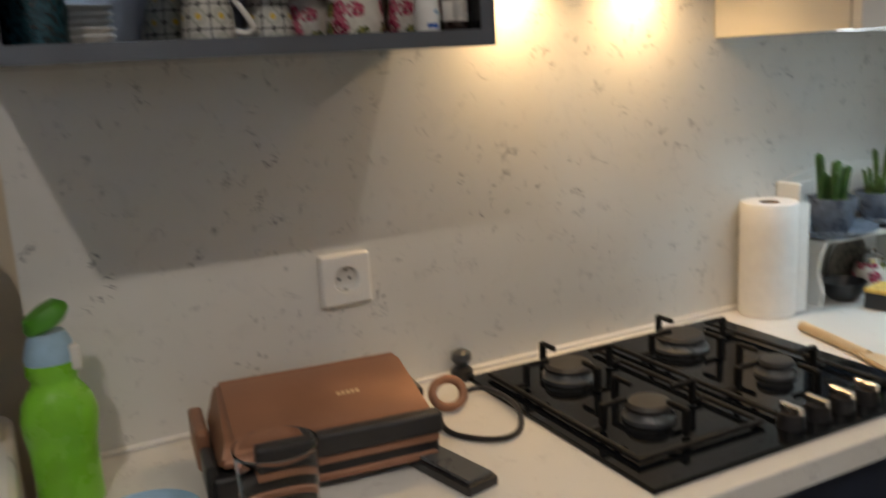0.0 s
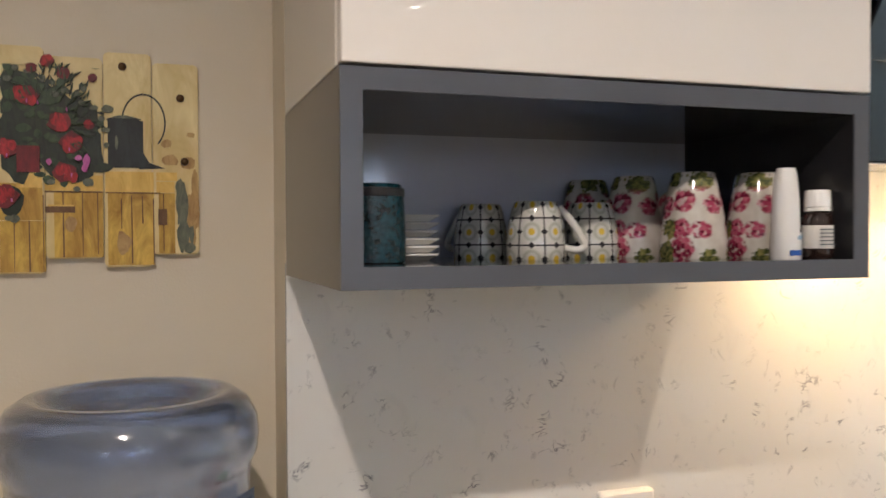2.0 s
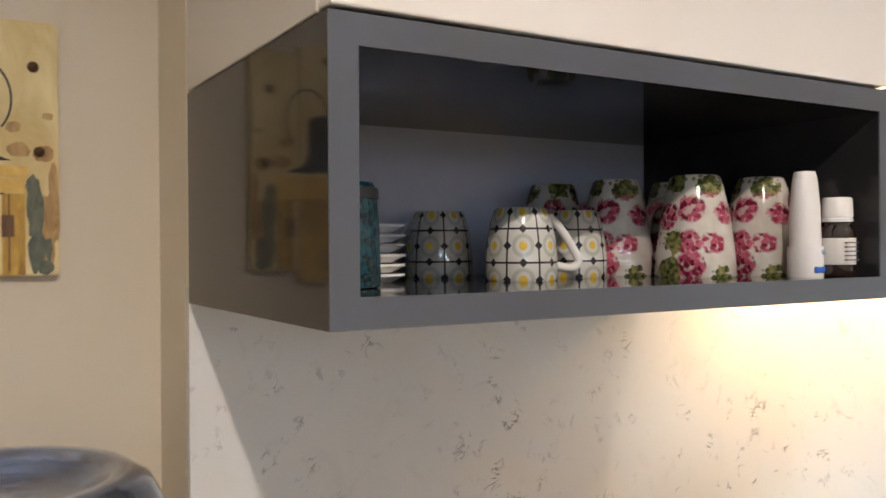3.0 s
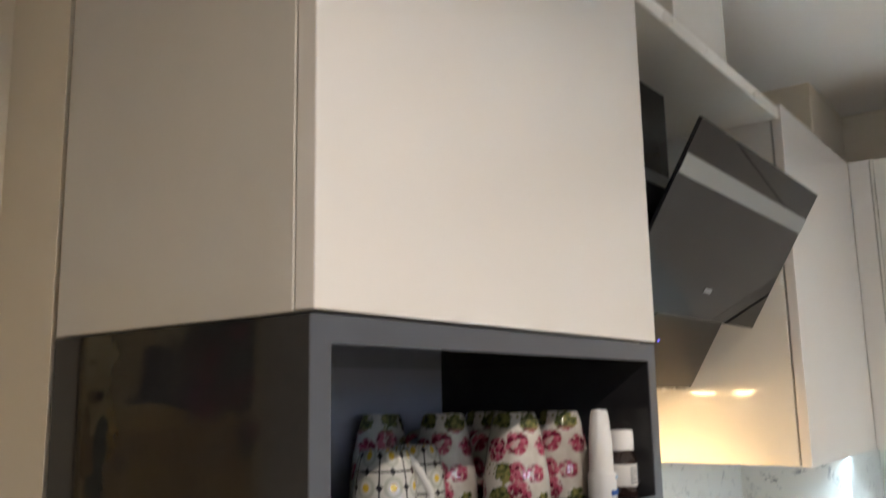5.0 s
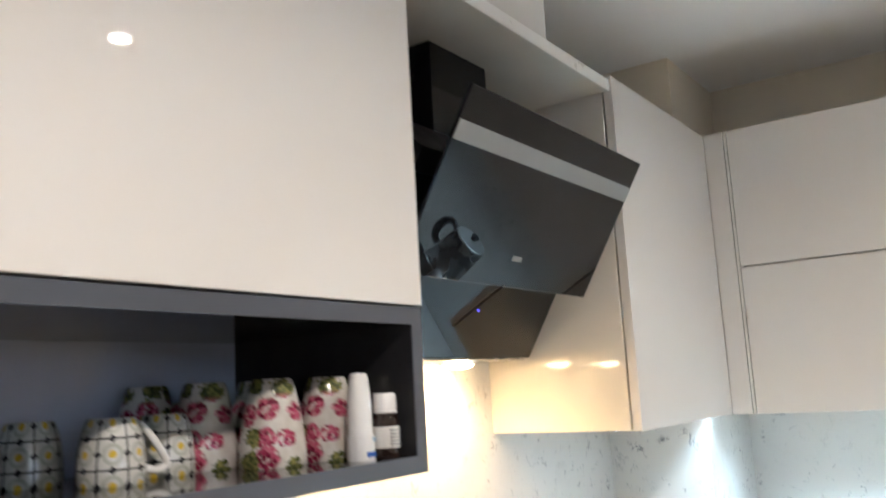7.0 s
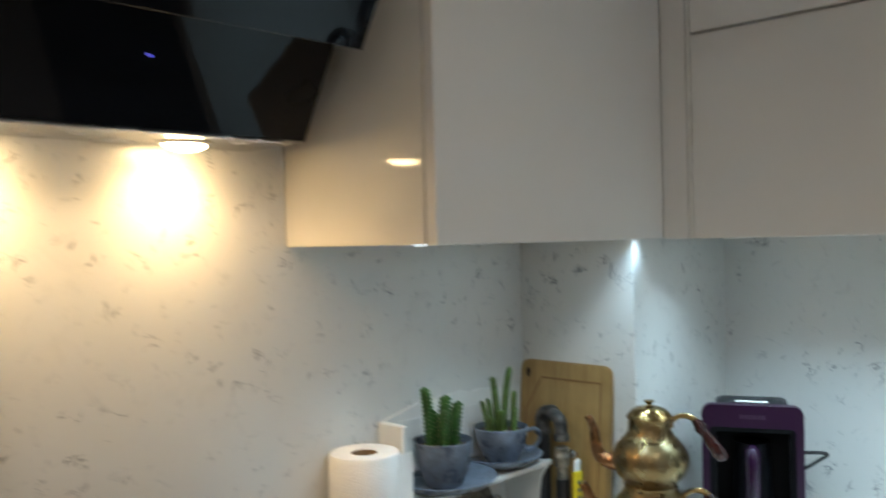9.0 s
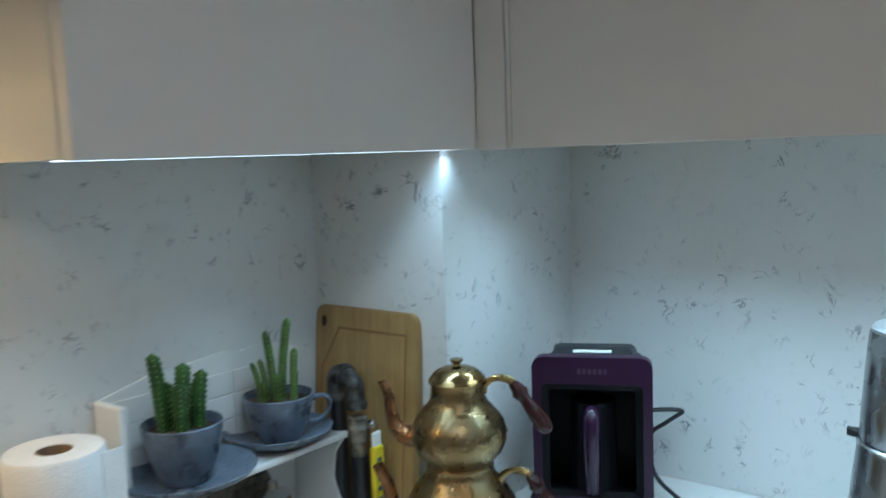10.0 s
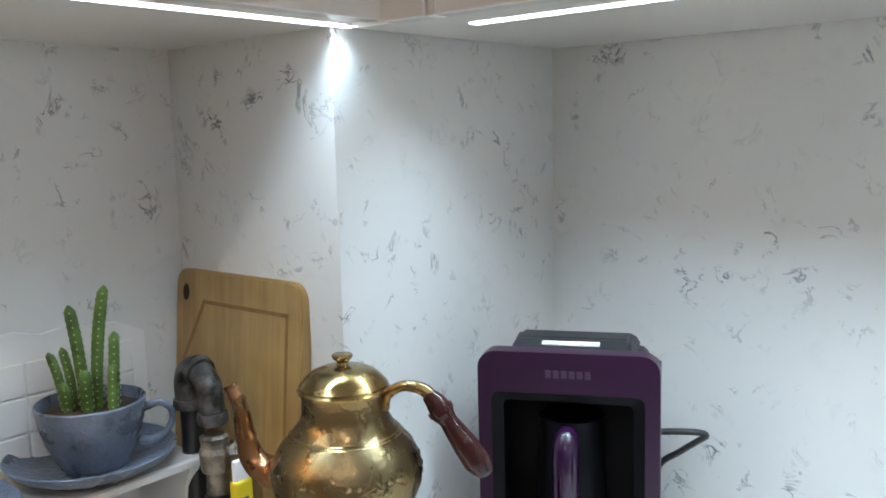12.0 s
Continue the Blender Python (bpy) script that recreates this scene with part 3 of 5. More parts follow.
def corner_cabinets():
    h = 2.182 - BOT
    ob = thing("corner_filler", "gloss white corner filler strip between wall cabinets", "filler strip", (0, 0, BOT))
    part("strip", box(1.9215, 1.944, -0.3850, -0.3364, -0.0025, h, 0.001, 1), M_gloss, ob)
    part("edge_band", box(1.9240, 1.944, -0.3930, -0.3868, -0.0020, h, 0.0005, 1), M_edge, ob, "pale recessed edge band")
    ys = [(-1.29, -0.3950), (-2.19, -1.294)]
    for a, b in ys:
        ob = thing("wall_cabinet", "gloss white two-flap wall cabinet on the side wall", "cabinet", (0, 0, BOT), group="side wall cabinets")
        y1 = -0.275 if b > -0.5 else b
        part("body", box(1.9455, 2.298, a, y1, 0.0, h, 0.001, 1), M_carcass, ob)
        part("door", box(1.922, 1.9435, a + 0.002, b, -0.0025, 0.3615, 0.0015, 2), M_gloss, ob, "gloss white lower flap")
        part("door", box(1.922, 1.9435, a + 0.002, b, 0.3655, h, 0.0015, 2), M_gloss, ob, "gloss white upper flap")
        part("led_profile", box(2.003, 2.017, a, -0.37 if b > -0.5 else b, -0.0009, -0.0002), M_led, ob, "lit cool-white light strip")


corner_cabinets()

# ---- ceiling downlights ----
for dx, dy in DOWNLIGHTS:
    ob = thing("downlight", "round recessed ceiling downlight, lit", "downlight", (dx, dy, CEIL), group="ceiling downlights")
    part("trim_ring", lathe([(0.024, -0.001), (0.027, -0.005), (0.044, -0.006), (0.048, 0.0)], 32), M_steel, ob, smooth=True)
    part("lens", lathe([(0.0, -0.003), (0.024, -0.003)], 32), M_downglow, ob, "glowing lens")

# ---- cooker hood ----


def cooker_hood():
    ob = thing("cooker_hood", "slanted black glass cooker hood with two lit lamps", "cooker hood", (0, 0, 1.613))
    z = lambda v: v - 1.613
    d = Vector((0, -0.505, 0.863))
    out = Vector((0, -0.863, -0.505))

    def panel(name, start, length, thick, mat, x0=0.66, x1=1.26, label=""):
        s = Vector((0, start[0], z(start[1])))
        bm = prism([(x0, 0), (x1, 0), (x1, length), (x0, length)], lambda u, v, w: Vector((u, 0, 0)) + s + d * v - out * w, thick)
        bmesh.ops.bevel(bm, geom=bm.edges[:], offset=0.001, segments=1, affect="EDGES")
        return part(name, bm, mat, ob, label)

    lower = panel("lower_panel", (-0.132, 1.613), 0.30, 0.006, M_blackgloss, label="black mirror glass panel")
    upper = panel("upper_panel", (-0.263, 1.723), 0.2815, 0.006, M_blackgloss, label="black mirror glass panel")
    s = Vector((0, -0.263, z(1.723))) + out * 0.0012
    part("grey_band", prism([(0.662, 0.202), (1.258, 0.202), (1.258, 0.231), (0.662, 0.231)],
                            lambda u, v, w: Vector((u, 0, 0)) + s + d * v - out * w, 0.001), M_greystrip, upper, "grey band across the glass")
    bm = bmesh.new()
    for k in range(6):
        x = 0.940 + 0.0052 * k
        prism([(x, 0.047), (x + 0.0038, 0.047), (x + 0.0038, 0.056), (x, 0.056)],
              lambda u, v, w: Vector((u, 0, 0)) + s + d * v - out * w, 0.001, bm)
    part("badge", bm, M_greystrip, upper, "small pale badge")
    s2 = Vector((0, -0.132, z(1.613))) + out * 0.0012
    part("indicator", prism([(0.995, 0.0925), (1.002, 0.0925), (1.002, 0.0955), (0.995, 0.0955)],
                            lambda u, v, w: Vector((u, 0, 0)) + s2 + d * v - out * w, 0.001), M_bluedot, lower, "glowing blue indicator")
    # body behind the glass
    prof = [(-0.124, z(1.617)), (-0.300, z(1.905)), (-0.225, z(1.975)), (0.0, z(2.005)), (0.0, z(1.612))]
    part("body", prism(prof, lambda u, v, w: (0.682 + w, u, v), 0.556), M_hoodbody, ob)
    part("chimney", box(0.854, 1.035, -0.205, 0.008, z(1.96), z(2.146), 0.001, 1), M_blackgloss, ob, "gloss black chimney")
    part("base_plate", box(0.672, 1.248, -0.128, -0.002, z(1.609), z(1.6125), 0.001, 1), M_steel, ob, "steel underside")
    for x, y in HOOD_LAMPS:
        part("lamp_ring", lathe([(0.031, -0.0040), (0.033, -0.008), (0.038, -0.006), (0.039, -0.0035)], 28, x, y), M_steel, ob, smooth=True)
        part("lamp_lens", lathe([(0.0, -0.017), (0.016, -0.0150), (0.027, -0.0105), (0.031, -0.0045)], 28, x, y), M_lampglow, ob, "glowing domed lens", smooth=True)


cooker_hood()

# ---- hob ----


def gas_hob():
    hx0, hx1, hy0, hy1 = 0.69, 1.29, -0.545, -0.045
    ob = thing("gas_hob", "black glass gas hob with four burners", "hob", (0, 0, TOP))
    part("glass_top", box(hx0, hx1, hy0, hy1, 0.0, 0.008, 0.002, 2), M_blackgloss, ob, "black glass top")
    burners = [(0.835, -0.155, 0.042), (0.835, -0.365, 0.036), (1.10, -0.145, 0.046), (1.13, -0.345, 0.030)]
    for bx, by, r in burners:
        part("burner_base", lathe([(0, 0.008), (r * 1.15, 0.008), (r * 1.15, 0.014), (r * 0.95, 0.020), (r * 0.9, 0.026), (0, 0.026)], 28, bx, by), M_grey, ob, smooth=True)
        part("burner_cap", lathe([(0, 0.026), (r, 0.026), (r * 1.02, 0.031), (r * 0.9, 0.037), (0, 0.038)], 28, bx, by), M_burner, ob, smooth=True)
    for gx0, gx1 in ((0.715, 0.955), (0.985, 1.235)):
        g = part("pan_support", box(gx0, gx1, -0.485, -0.475, 0.012, 0.019, 0.002, 1), M_castiron, ob, "cast-iron pan support")
        for x in (gx0, gx1 - 0.01):
            part("side_bar", box(x, x + 0.01, -0.475, -0.075, 0.012, 0.019, 0.002, 1), M_castiron, g)
        mid = (gx0 + gx1) / 2
        for by in (-0.155, -0.365):
            for sgn in (-1, 1):
                post = mid + sgn * 0.088
                part("horn", box(post - 0.005, post + 0.005, by - 0.006, by + 0.006, 0.010, 0.052, 0.002, 1), M_castiron, g)
                part("finger", box(min(post, post - sgn * 0.045), max(post, post - sgn * 0.045), by - 0.004, by + 0.004, 0.044, 0.053, 0.002, 1), M_castiron, g)
                part("finger_bar", box(min(post, mid + sgn * 0.12), max(post, mid + sgn * 0.12), by - 0.004, by + 0.004, 0.012, 0.019, 0.002, 1), M_castiron, g)
                depth = by + sgn * 0.082
                part("horn", box(mid - 0.006, mid + 0.006, depth - 0.005, depth + 0.005, 0.010, 0.052, 0.002, 1), M_castiron, g)
                part("finger", box(mid - 0.004, mid + 0.004, min(depth, depth - sgn * 0.040), max(depth, depth - sgn * 0.040), 0.044, 0.053, 0.002, 1), M_castiron, g)
    for k in range(4):
        kx, ky = 0.985 + 0.055 * k, -0.505
        knob = part("knob", lathe([(0, 0.008), (0.021, 0.008), (0.020, 0.016), (0.017, 0.030), (0, 0.031)], 24, kx, ky), M_black, ob, smooth=True)
        part("grip", box(kx - 0.0055, kx + 0.0055, ky - 0.020, ky + 0.020, 0.030, 0.042, 0.002, 1), M_steel, knob, "chrome-tipped grip")


gas_hob()

# ---- socket ----


def wall_socket():
    ob = thing("wall_socket", "white plastic wall socket on the splashback", "socket", (0.488, 0.0, 1.094))
    square = rounded(-0.0445, 0.0445, -0.0445, 0.0445, 0.005)
    inset = rounded(-0.0405, 0.0405, -0.0405, 0.0405, 0.004)
    count = len(square)
    first, quarter = square[count // 8], square[count // 8 + count // 4]
    turn = 1 if first[0] * quarter[1] - first[1] * quarter[0] > 0 else -1
    start = math.atan2(first[1], first[0])
    ring = [(math.cos(q), math.sin(q)) for q in (start + turn * 2 * math.pi * (k - count // 8) / count for k in range(count))]
    bm = bmesh.new()
    loops = []
    for pts, y in ((square, 0.0), (square, -0.0095), (inset, -0.0135), ([(0.0235 * u, 0.0235 * v) for u, v in ring], -0.0140), ([(0.0215 * u, 0.0215 * v) for u, v in ring], -0.0095)):
        loops.append([bm.verts.new((u, y, v)) for u, v in pts])
    for low, high in zip(loops, loops[1:]):
        for k in range(len(square)):
            q = (k + 1) % len(square)
            bm.faces.new((low[k], low[q], high[q], high[k]))
    bmesh.ops.recalc_face_normals(bm, faces=bm.faces[:])
    part("frame", bm, M_white, ob)
    bm = bmesh.new()
    loops = [[bm.verts.new((r * u, y, r * v)) for u, v in ring] for r, y in ((0.0216, -0.0096), (0.0195, -0.0008), (0.0005, -0.0008))]
    for low, high in zip(loops, loops[1:]):
        for k in range(len(ring)):
            q = (k + 1) % len(ring)
            bm.faces.new((low[k], low[q], high[q], high[k]))
    well = part("well", bm, M_plate, ob, smooth=False)
    for dx in (-0.0095, 0.0095):
        bm = lathe([(0, 0.0), (0.003, 0.0)], 12)
        bmesh.ops.rotate(bm, verts=bm.verts[:], cent=(0, 0, 0), matrix=Matrix.Rotation(radians(90), 3, "X"))
        bmesh.ops.translate(bm, verts=bm.verts[:], vec=(dx, -0.0014, 0))
        part("contact_hole", bm, M_black, well)
    for dz in (-0.0175, 0.0175):
        part("earth_clip", box(-0.0025, 0.0025, -0.0075, -0.0008, dz - 0.0015, dz + 0.0015), M_steel, well)


wall_socket()

# ---- cups and clutter on the open shelf ----
SHELF = BOT + 0.021


def floral_mug(at, turn):
    ob = thing("mug", "white mug with red blossoms, upside down on the shelf", "mug", at, turn, "floral mugs")
    part("body", lathe([(0.036, 0.002), (0.0395, 0.0), (0.0408, 0.002), (0.0385, 0.03), (0.0335, 0.065), (0.0275, 0.092), (0.0250, 0.100), (0.0225, 0.102),
                        (0.020, 0.100), (0.0, 0.100)], 36), M_floral, ob, smooth=True)
    part("handle", tube([(0.036, 0, 0.025), (0.052, 0, 0.022), (0.060, 0, 0.045), (0.052, 0, 0.072), (0.028, 0, 0.080)], 0.0048, 10, 6), M_floral, ob, smooth=True)
    return ob


floral_mug((0.452, -0.224, SHELF), 100)
floral_mug((0.536, -0.236, SHELF), 75)
floral_mug((0.420, -0.142, SHELF), 95)
floral_mug((0.398, -0.060, SHELF), 10)
floral_mug((0.506, -0.145, SHELF), 80)


def lattice_cup(at, turn):
    ob = thing("cup", "white cup with black lattice and yellow flowers, upside down", "cup", at, turn, "lattice cups")
    part("body", lathe([(0.031, 0.002), (0.0335, 0.0), (0.0348, 0.002), (0.0345, 0.018), (0.0325, 0.040), (0.0285, 0.058), (0.0255, 0.066), (0.0235, 0.068),
                        (0.0215, 0.066), (0.0, 0.066)], 36), M_lattice, ob, smooth=True)
    part("handle", tube([(0.027, 0, 0.061), (0.038, 0, 0.050), (0.050, 0, 0.032), (0.057, 0, 0.017), (0.048, 0, 0.011), (0.033, 0, 0.014)], 0.0042, 10, 6), M_plate, ob, smooth=True)
    return ob


lattice_cup((0.266, -0.180, SHELF), -20)
lattice_cup((0.354, -0.150, SHELF), 60)
lattice_cup((0.236, -0.078, SHELF), 120)


def teal_tumbler():
    ob = thing("glass_mug", "dark teal pitted glass mug upside down on the shelf", "mug", (0.060, -0.212, SHELF))
    part("body", lathe([(0.033, 0.0), (0.0365, 0.001), (0.0370, 0.010), (0.0362, 0.045), (0.0345, 0.070), (0.0340, 0.078), (0.031, 0.083), (0.024, 0.084), (0.022, 0.081), (0.0, 0.081)], 40), M_teal, ob, smooth=True)
    part("band", lathe([(0.0352, 0.070), (0.0358, 0.071), (0.0352, 0.0785), (0.0340, 0.079)], 40), M_black, ob, smooth=True)
    part("handle", tube([(0.025, 0.022, 0.060), (0.033, 0.029, 0.056), (0.036, 0.031, 0.040), (0.033, 0.029, 0.024), (0.025, 0.022, 0.020)], 0.0045, 10, 6), M_teal, ob, smooth=True)


teal_tumbler()
for k in range(6):
    ob = thing("saucer", "small white square saucer in a stack", "saucer", (0.124, -0.128, SHELF + 0.0090 * k), 2.0 * (k % 3), "stacked saucers")
    part("dish", prism(rounded(-0.030, 0.030, -0.030, 0.030, 0.006), lambda u, v, w: (u * (0.70 + 50 * w), v * (0.70 + 50 * w), w), 0.0058), M_plate, ob)
    part("rim", prism(rounded(-0.0305, 0.0305, -0.0305, 0.0305, 0.006), lambda u, v, w: (u, v, 0.0058 + w), 0.0022), M_plate, ob)


def white_tube():
    ob = thing("tube", "white cosmetic tube standing on its cap", "tube", (0.522, -0.300, SHELF))
    part("cap", lathe([(0, 0), (0.0165, 0.0), (0.0170, 0.002), (0.0168, 0.030), (0, 0.030)], 28), M_white, ob, smooth=True)
    part("body", lathe([(0.0160, 0.030), (0.0165, 0.034), (0.0155, 0.070), (0.0125, 0.097), (0.0105, 0.103), (0.0, 0.104)], 28, squash=0.85), M_white, ob, smooth=True)
    part("blue_mark", box(-0.0075, 0.0075, -0.0174, -0.0120, 0.004, 0.0105, 0.001, 1), M_blueband, ob)
    part("green_mark", box(0.002, 0.0085, -0.0172, -0.0110, 0.022, 0.027, 0.001, 1), M_paleblue, ob)


white_tube()


def medicine_bottle():
    ob = thing("medicine_bottle", "small brown medicine bottle with white cap", "bottle", (0.557, -0.311, SHELF))
    part("body", lathe([(0, 0), (0.0155, 0.0), (0.0165, 0.002), (0.0165, 0.044), (0.0140, 0.050), (0.011, 0.053), (0.011, 0.056), (0, 0.056)], 28), M_amber, ob, smooth=True)
    part("cap", lathe([(0.0, 0.054), (0.0145, 0.054), (0.0145, 0.057), (0.0138, 0.0575), (0.0138, 0.0585), (0.0145, 0.059), (0.0138, 0.076), (0.0125, 0.078), (0, 0.078)], 28), M_white, ob, smooth=True)
    label = part("label", lathe([(0.0167, 0.012), (0.01685, 0.0125), (0.01685, 0.0375), (0.0167, 0.038)], 28), M_label, ob, "pale paper label", smooth=True)
    bm = bmesh.new()
    for k in range(5):
        add_box(bm, -0.0095, 0.009 - 0.002 * (k % 2), -0.0171, -0.0140, 0.016 + 0.0042 * k, 0.0172 + 0.0042 * k)
    part("print_bars", bm, M_darkprint, label)


medicine_bottle()

# ---- painted board picture ----


def board_picture():
    ob = thing("picture", "painted plank picture of flowers and a watering can", "picture", (-0.232, 0.128, 1.48))
    ox, oz = -0.232, 1.48
    boards = [(-0.364, -0.2935, 1.463, 1.757), (-0.2925, -0.2225, 1.482, 1.746), (-0.2215, -0.1615, 1.470, 1.755), (-0.1605, -0.1010, 1.486, 1.744)]
    for x0, x1, z0, z1 in boards:
        bm = prism(rounded(x0 - ox, x1 - ox, z0 - oz, z1 - oz, 0.007), lambda u, v, w: (u, -w, v), 0.010)
        bmesh.ops.bevel(bm, geom=[e for e in bm.edges if all(v.co.y < -0.009 for v in e.verts)], offset=0.0015, segments=2, affect="EDGES")
        part("plank", bm, M_cream, ob)
    rnd = random.Random(4)

    def at(cx, cy):
        return -0.105 + (cx / 2.08 - 345) * 0.00070 - ox, 1.745 - (cy / 2.08 - 55) * 0.00077 - oz

    def patch(name, shapes, mat, lift=0.0004, single=False):
        if single:
            for shape in shapes:
                patch(name, [shape], mat, lift + 0.00004 * shapes.index(shape))
            return None
        bm = bmesh.new()
        for k, shape in enumerate(shapes):
            prism([at(*p) for p in shape], lambda u, v, w: (u, -0.0101 - w, v), lift + 0.00003 * k, bm)
        return part(name, bm, mat, ob)

    def blob(cx, cy, rx, ry, n=9):
        s = rnd.uniform(0, 6)
        return [(cx + rx * math.cos(s + 2 * math.pi * k / n) * rnd.uniform(0.75, 1.1), cy + ry * math.sin(s + 2 * math.pi * k / n) * rnd.uniform(0.75, 1.1)) for k in range(n)]

    rect = lambda a, b, c, e: [(a, b), (c, b), (c, e), (a, e)]
    patch("painted_cupboard", [rect(0, 691, 158, 870), rect(0, 560, 150, 689), rect(190, 590, 366, 820), rect(384, 590, 556, 850), rect(574, 590, 636, 810)], M_ochre, 0.0004, True)
    patch("painted_ledge", [rect(60, 518, 148, 575), rect(158, 530, 366, 585), rect(376, 514, 556, 588), rect(566, 514, 645, 545), rect(566, 548, 635, 588)], M_ochrelight, 0.0006, True)
    patch("painted_stain", [blob(700, 690, 22, 110, 18), blob(715, 560, 14, 70, 14), blob(690, 480, 30, 26, 12), blob(700, 375, 18, 12, 10), blob(722, 640, 10, 90, 12)], M_pstain, 0.0003, True)
    patch("painted_shade", [blob(664, 640, 24, 90, 18), blob(668, 745, 26, 66, 18), blob(654, 570, 16, 36, 14), blob(690, 790, 24, 22, 12), blob(700, 740, 12, 36, 12)], M_pgreyleaf, 0.0009, True)
    patch("painted_stain", [blob(620, 470, 34, 22), blob(605, 410, 22, 18), blob(440, 770, 30, 44, 14), blob(250, 700, 22, 30, 14)], M_pstain, 0.0007, True)
    lines = []
    for x, y0, y1 in ((48, 700, 870), (100, 690, 870), (150, 600, 870), (220, 590, 820), (290, 592, 815), (345, 592, 810), (470, 600, 845), (510, 600, 700), (432, 610, 720), (552, 610, 845), (590, 590, 800)):
        lines.append([(x, y0), (x + 4, y0), (x + 5 + rnd.uniform(-2, 2), y1), (x + 1, y1)])
    lines += [rect(158, 586, 366, 591), rect(376, 588, 580, 592), rect(160, 640, 265, 662), rect(572, 648, 606, 706)]
    patch("painted_line", lines, M_pbrown, 0.0009, True)
    patch("painted_latch", [rect(168, 634, 262, 640), rect(577, 654, 601, 700)], M_ochrelight, 0.0012, True)
    can = [rect(386, 330, 518, 500), blob(450, 330, 66, 14, 16), [(515, 440), (540, 480), (600, 500), (500, 504)]]
    patch("painted_can", can, M_pdark, 0.0008)
    ring = [[(520 + (78 + s) * math.cos(a) , 335 + (98 + s) * math.sin(a)) for a, s in ((a0, 0), (a0 + 0.2, 0), (a0 + 0.2, 6), (a0, 6))] for a0 in [radians(-170) + 0.19 * k for k in range(20)]]
    patch("painted_can_handle", ring, M_pdark, 0.0008)
    mass = [blob(130, 290, 120, 100, 16), blob(200, 400, 110, 120, 16), blob(70, 420, 80, 150, 16), blob(290, 330, 70, 80, 14), blob(60, 220, 70, 60, 14), blob(40, 620, 50, 60, 12)]
    mass += [blob(250, 500, 90, 60, 16), blob(320, 440, 56, 80, 14), blob(350, 500, 60, 24, 12)]
    mass = [[(max(2, x), y) for x, y in m] for m in mass]
    patch("painted_leaf_mass", mass, M_pshade, 0.0013)
    fringe = [blob(cx + rnd.uniform(-12, 12), cy + rnd.uniform(-12, 12), rnd.uniform(10, 24), rnd.uniform(8, 16), 9) for cx, cy in
              ((60, 160), (110, 175), (150, 200), (190, 215), (230, 225), (270, 245), (300, 270), (330, 300), (355, 330), (370, 370), (372, 420), (380, 300), (300, 230), (40, 200), (200, 250), (310, 560), (280, 590), (180, 560), (60, 680), (30, 690))]
    tagged(patch("painted_fringe", fringe, M_pgreyleaf, 0.0034), kind="stuff")
    # slim leaf and grass strokes that break the edge of the foliage
    def stroke(cx, cy, reach, a, wide):
        c, q = math.cos(a), math.sin(a)
        return [(cx - q * wide * 0.5, cy + c * wide * 0.5), (cx + c * reach * 0.5 - q * wide, cy + q * reach * 0.5 + c * wide),
                (cx + c * reach, cy + q * reach), (cx + c * reach * 0.5 + q * wide, cy + q * reach * 0.5 - c * wide)]
    def strokes(count, spread, low, high, wide):
        out = []
        for k in range(count):
            a = rnd.uniform(-2.6, 0.9)
            s = stroke(170 + spread * math.cos(a) * rnd.uniform(0.4, 1.0), 350 + 1.15 * spread * math.sin(a) * rnd.uniform(0.4, 1.0), rnd.uniform(low, high), a + rnd.uniform(-0.7, 0.7), wide * rnd.uniform(0.6, 1.2))
            out.append([(max(2, min(376, x)), max(95, min(640, y))) for x, y in s])
        return out
    tagged(patch("painted_leaf_stroke", strokes(70, 185, 24, 54, 4.6), M_pshade, 0.0022), kind="stuff")
    tagged(patch("painted_grass_stroke", strokes(70, 180, 18, 44, 3.4), M_pgreen, 0.0044), kind="stuff")
    leaves = [blob(rnd.gauss(140, 90), rnd.gauss(300, 100), rnd.uniform(12, 30), rnd.uniform(9, 20)) for k in range(62)]
    leaves = [[(max(2, min(372, x)), max(150, min(600, y))) for x, y in s] for s in leaves]
    tagged(patch("painted_foliage", leaves, M_pgreen, 0.0016), kind="stuff")
    patch("painted_pot", [rect(62, 430, 142, 522)], M_pcrimson, 0.0038)
    blossoms = []
    for cx, cy, r in ((95, 255, 44), (215, 345, 42), (255, 415, 44), (235, 520, 44), (35, 440, 40), (25, 600, 44), (165, 130, 26), (315, 350, 18)):
        for k in range(6):
            blossoms.append(blob(cx + rnd.uniform(-0.6, 0.6) * r, cy + rnd.uniform(-0.5, 0.5) * r, r * rnd.uniform(0.35, 0.6), r * rnd.uniform(0.3, 0.5), 8))
    shade = [blob(cx, cy, r * 1.0, r * 0.85, 12) for cx, cy, r in ((95, 255, 46), (212, 345, 44), (258, 415, 46), (235, 520, 46), (35, 440, 38), (22, 605, 48), (318, 350, 22), (170, 132, 28), (230, 170, 28), (334, 184, 17), (115, 158, 22))]
    tagged(patch("painted_blossom_shade", shade, M_pcrimson, 0.0042), kind="stuff")
    tagged(patch("painted_blossom", blossoms, M_pred, 0.0046), kind="stuff")
    glints = [blob(cx, cy, 3, 8, 7) for cx, cy in ((100, 275), (138, 280), (240, 300), (248, 440), (30, 465), (255, 530), (45, 620))]
    tagged(patch("painted_glint", glints, M_ppink, 0.0072), kind="stuff")
    patch("painted_can_shine", [blob(418, 410, 7, 26, 12), blob(445, 318, 40, 6, 12)], M_pgreyleaf, 0.0012, True)
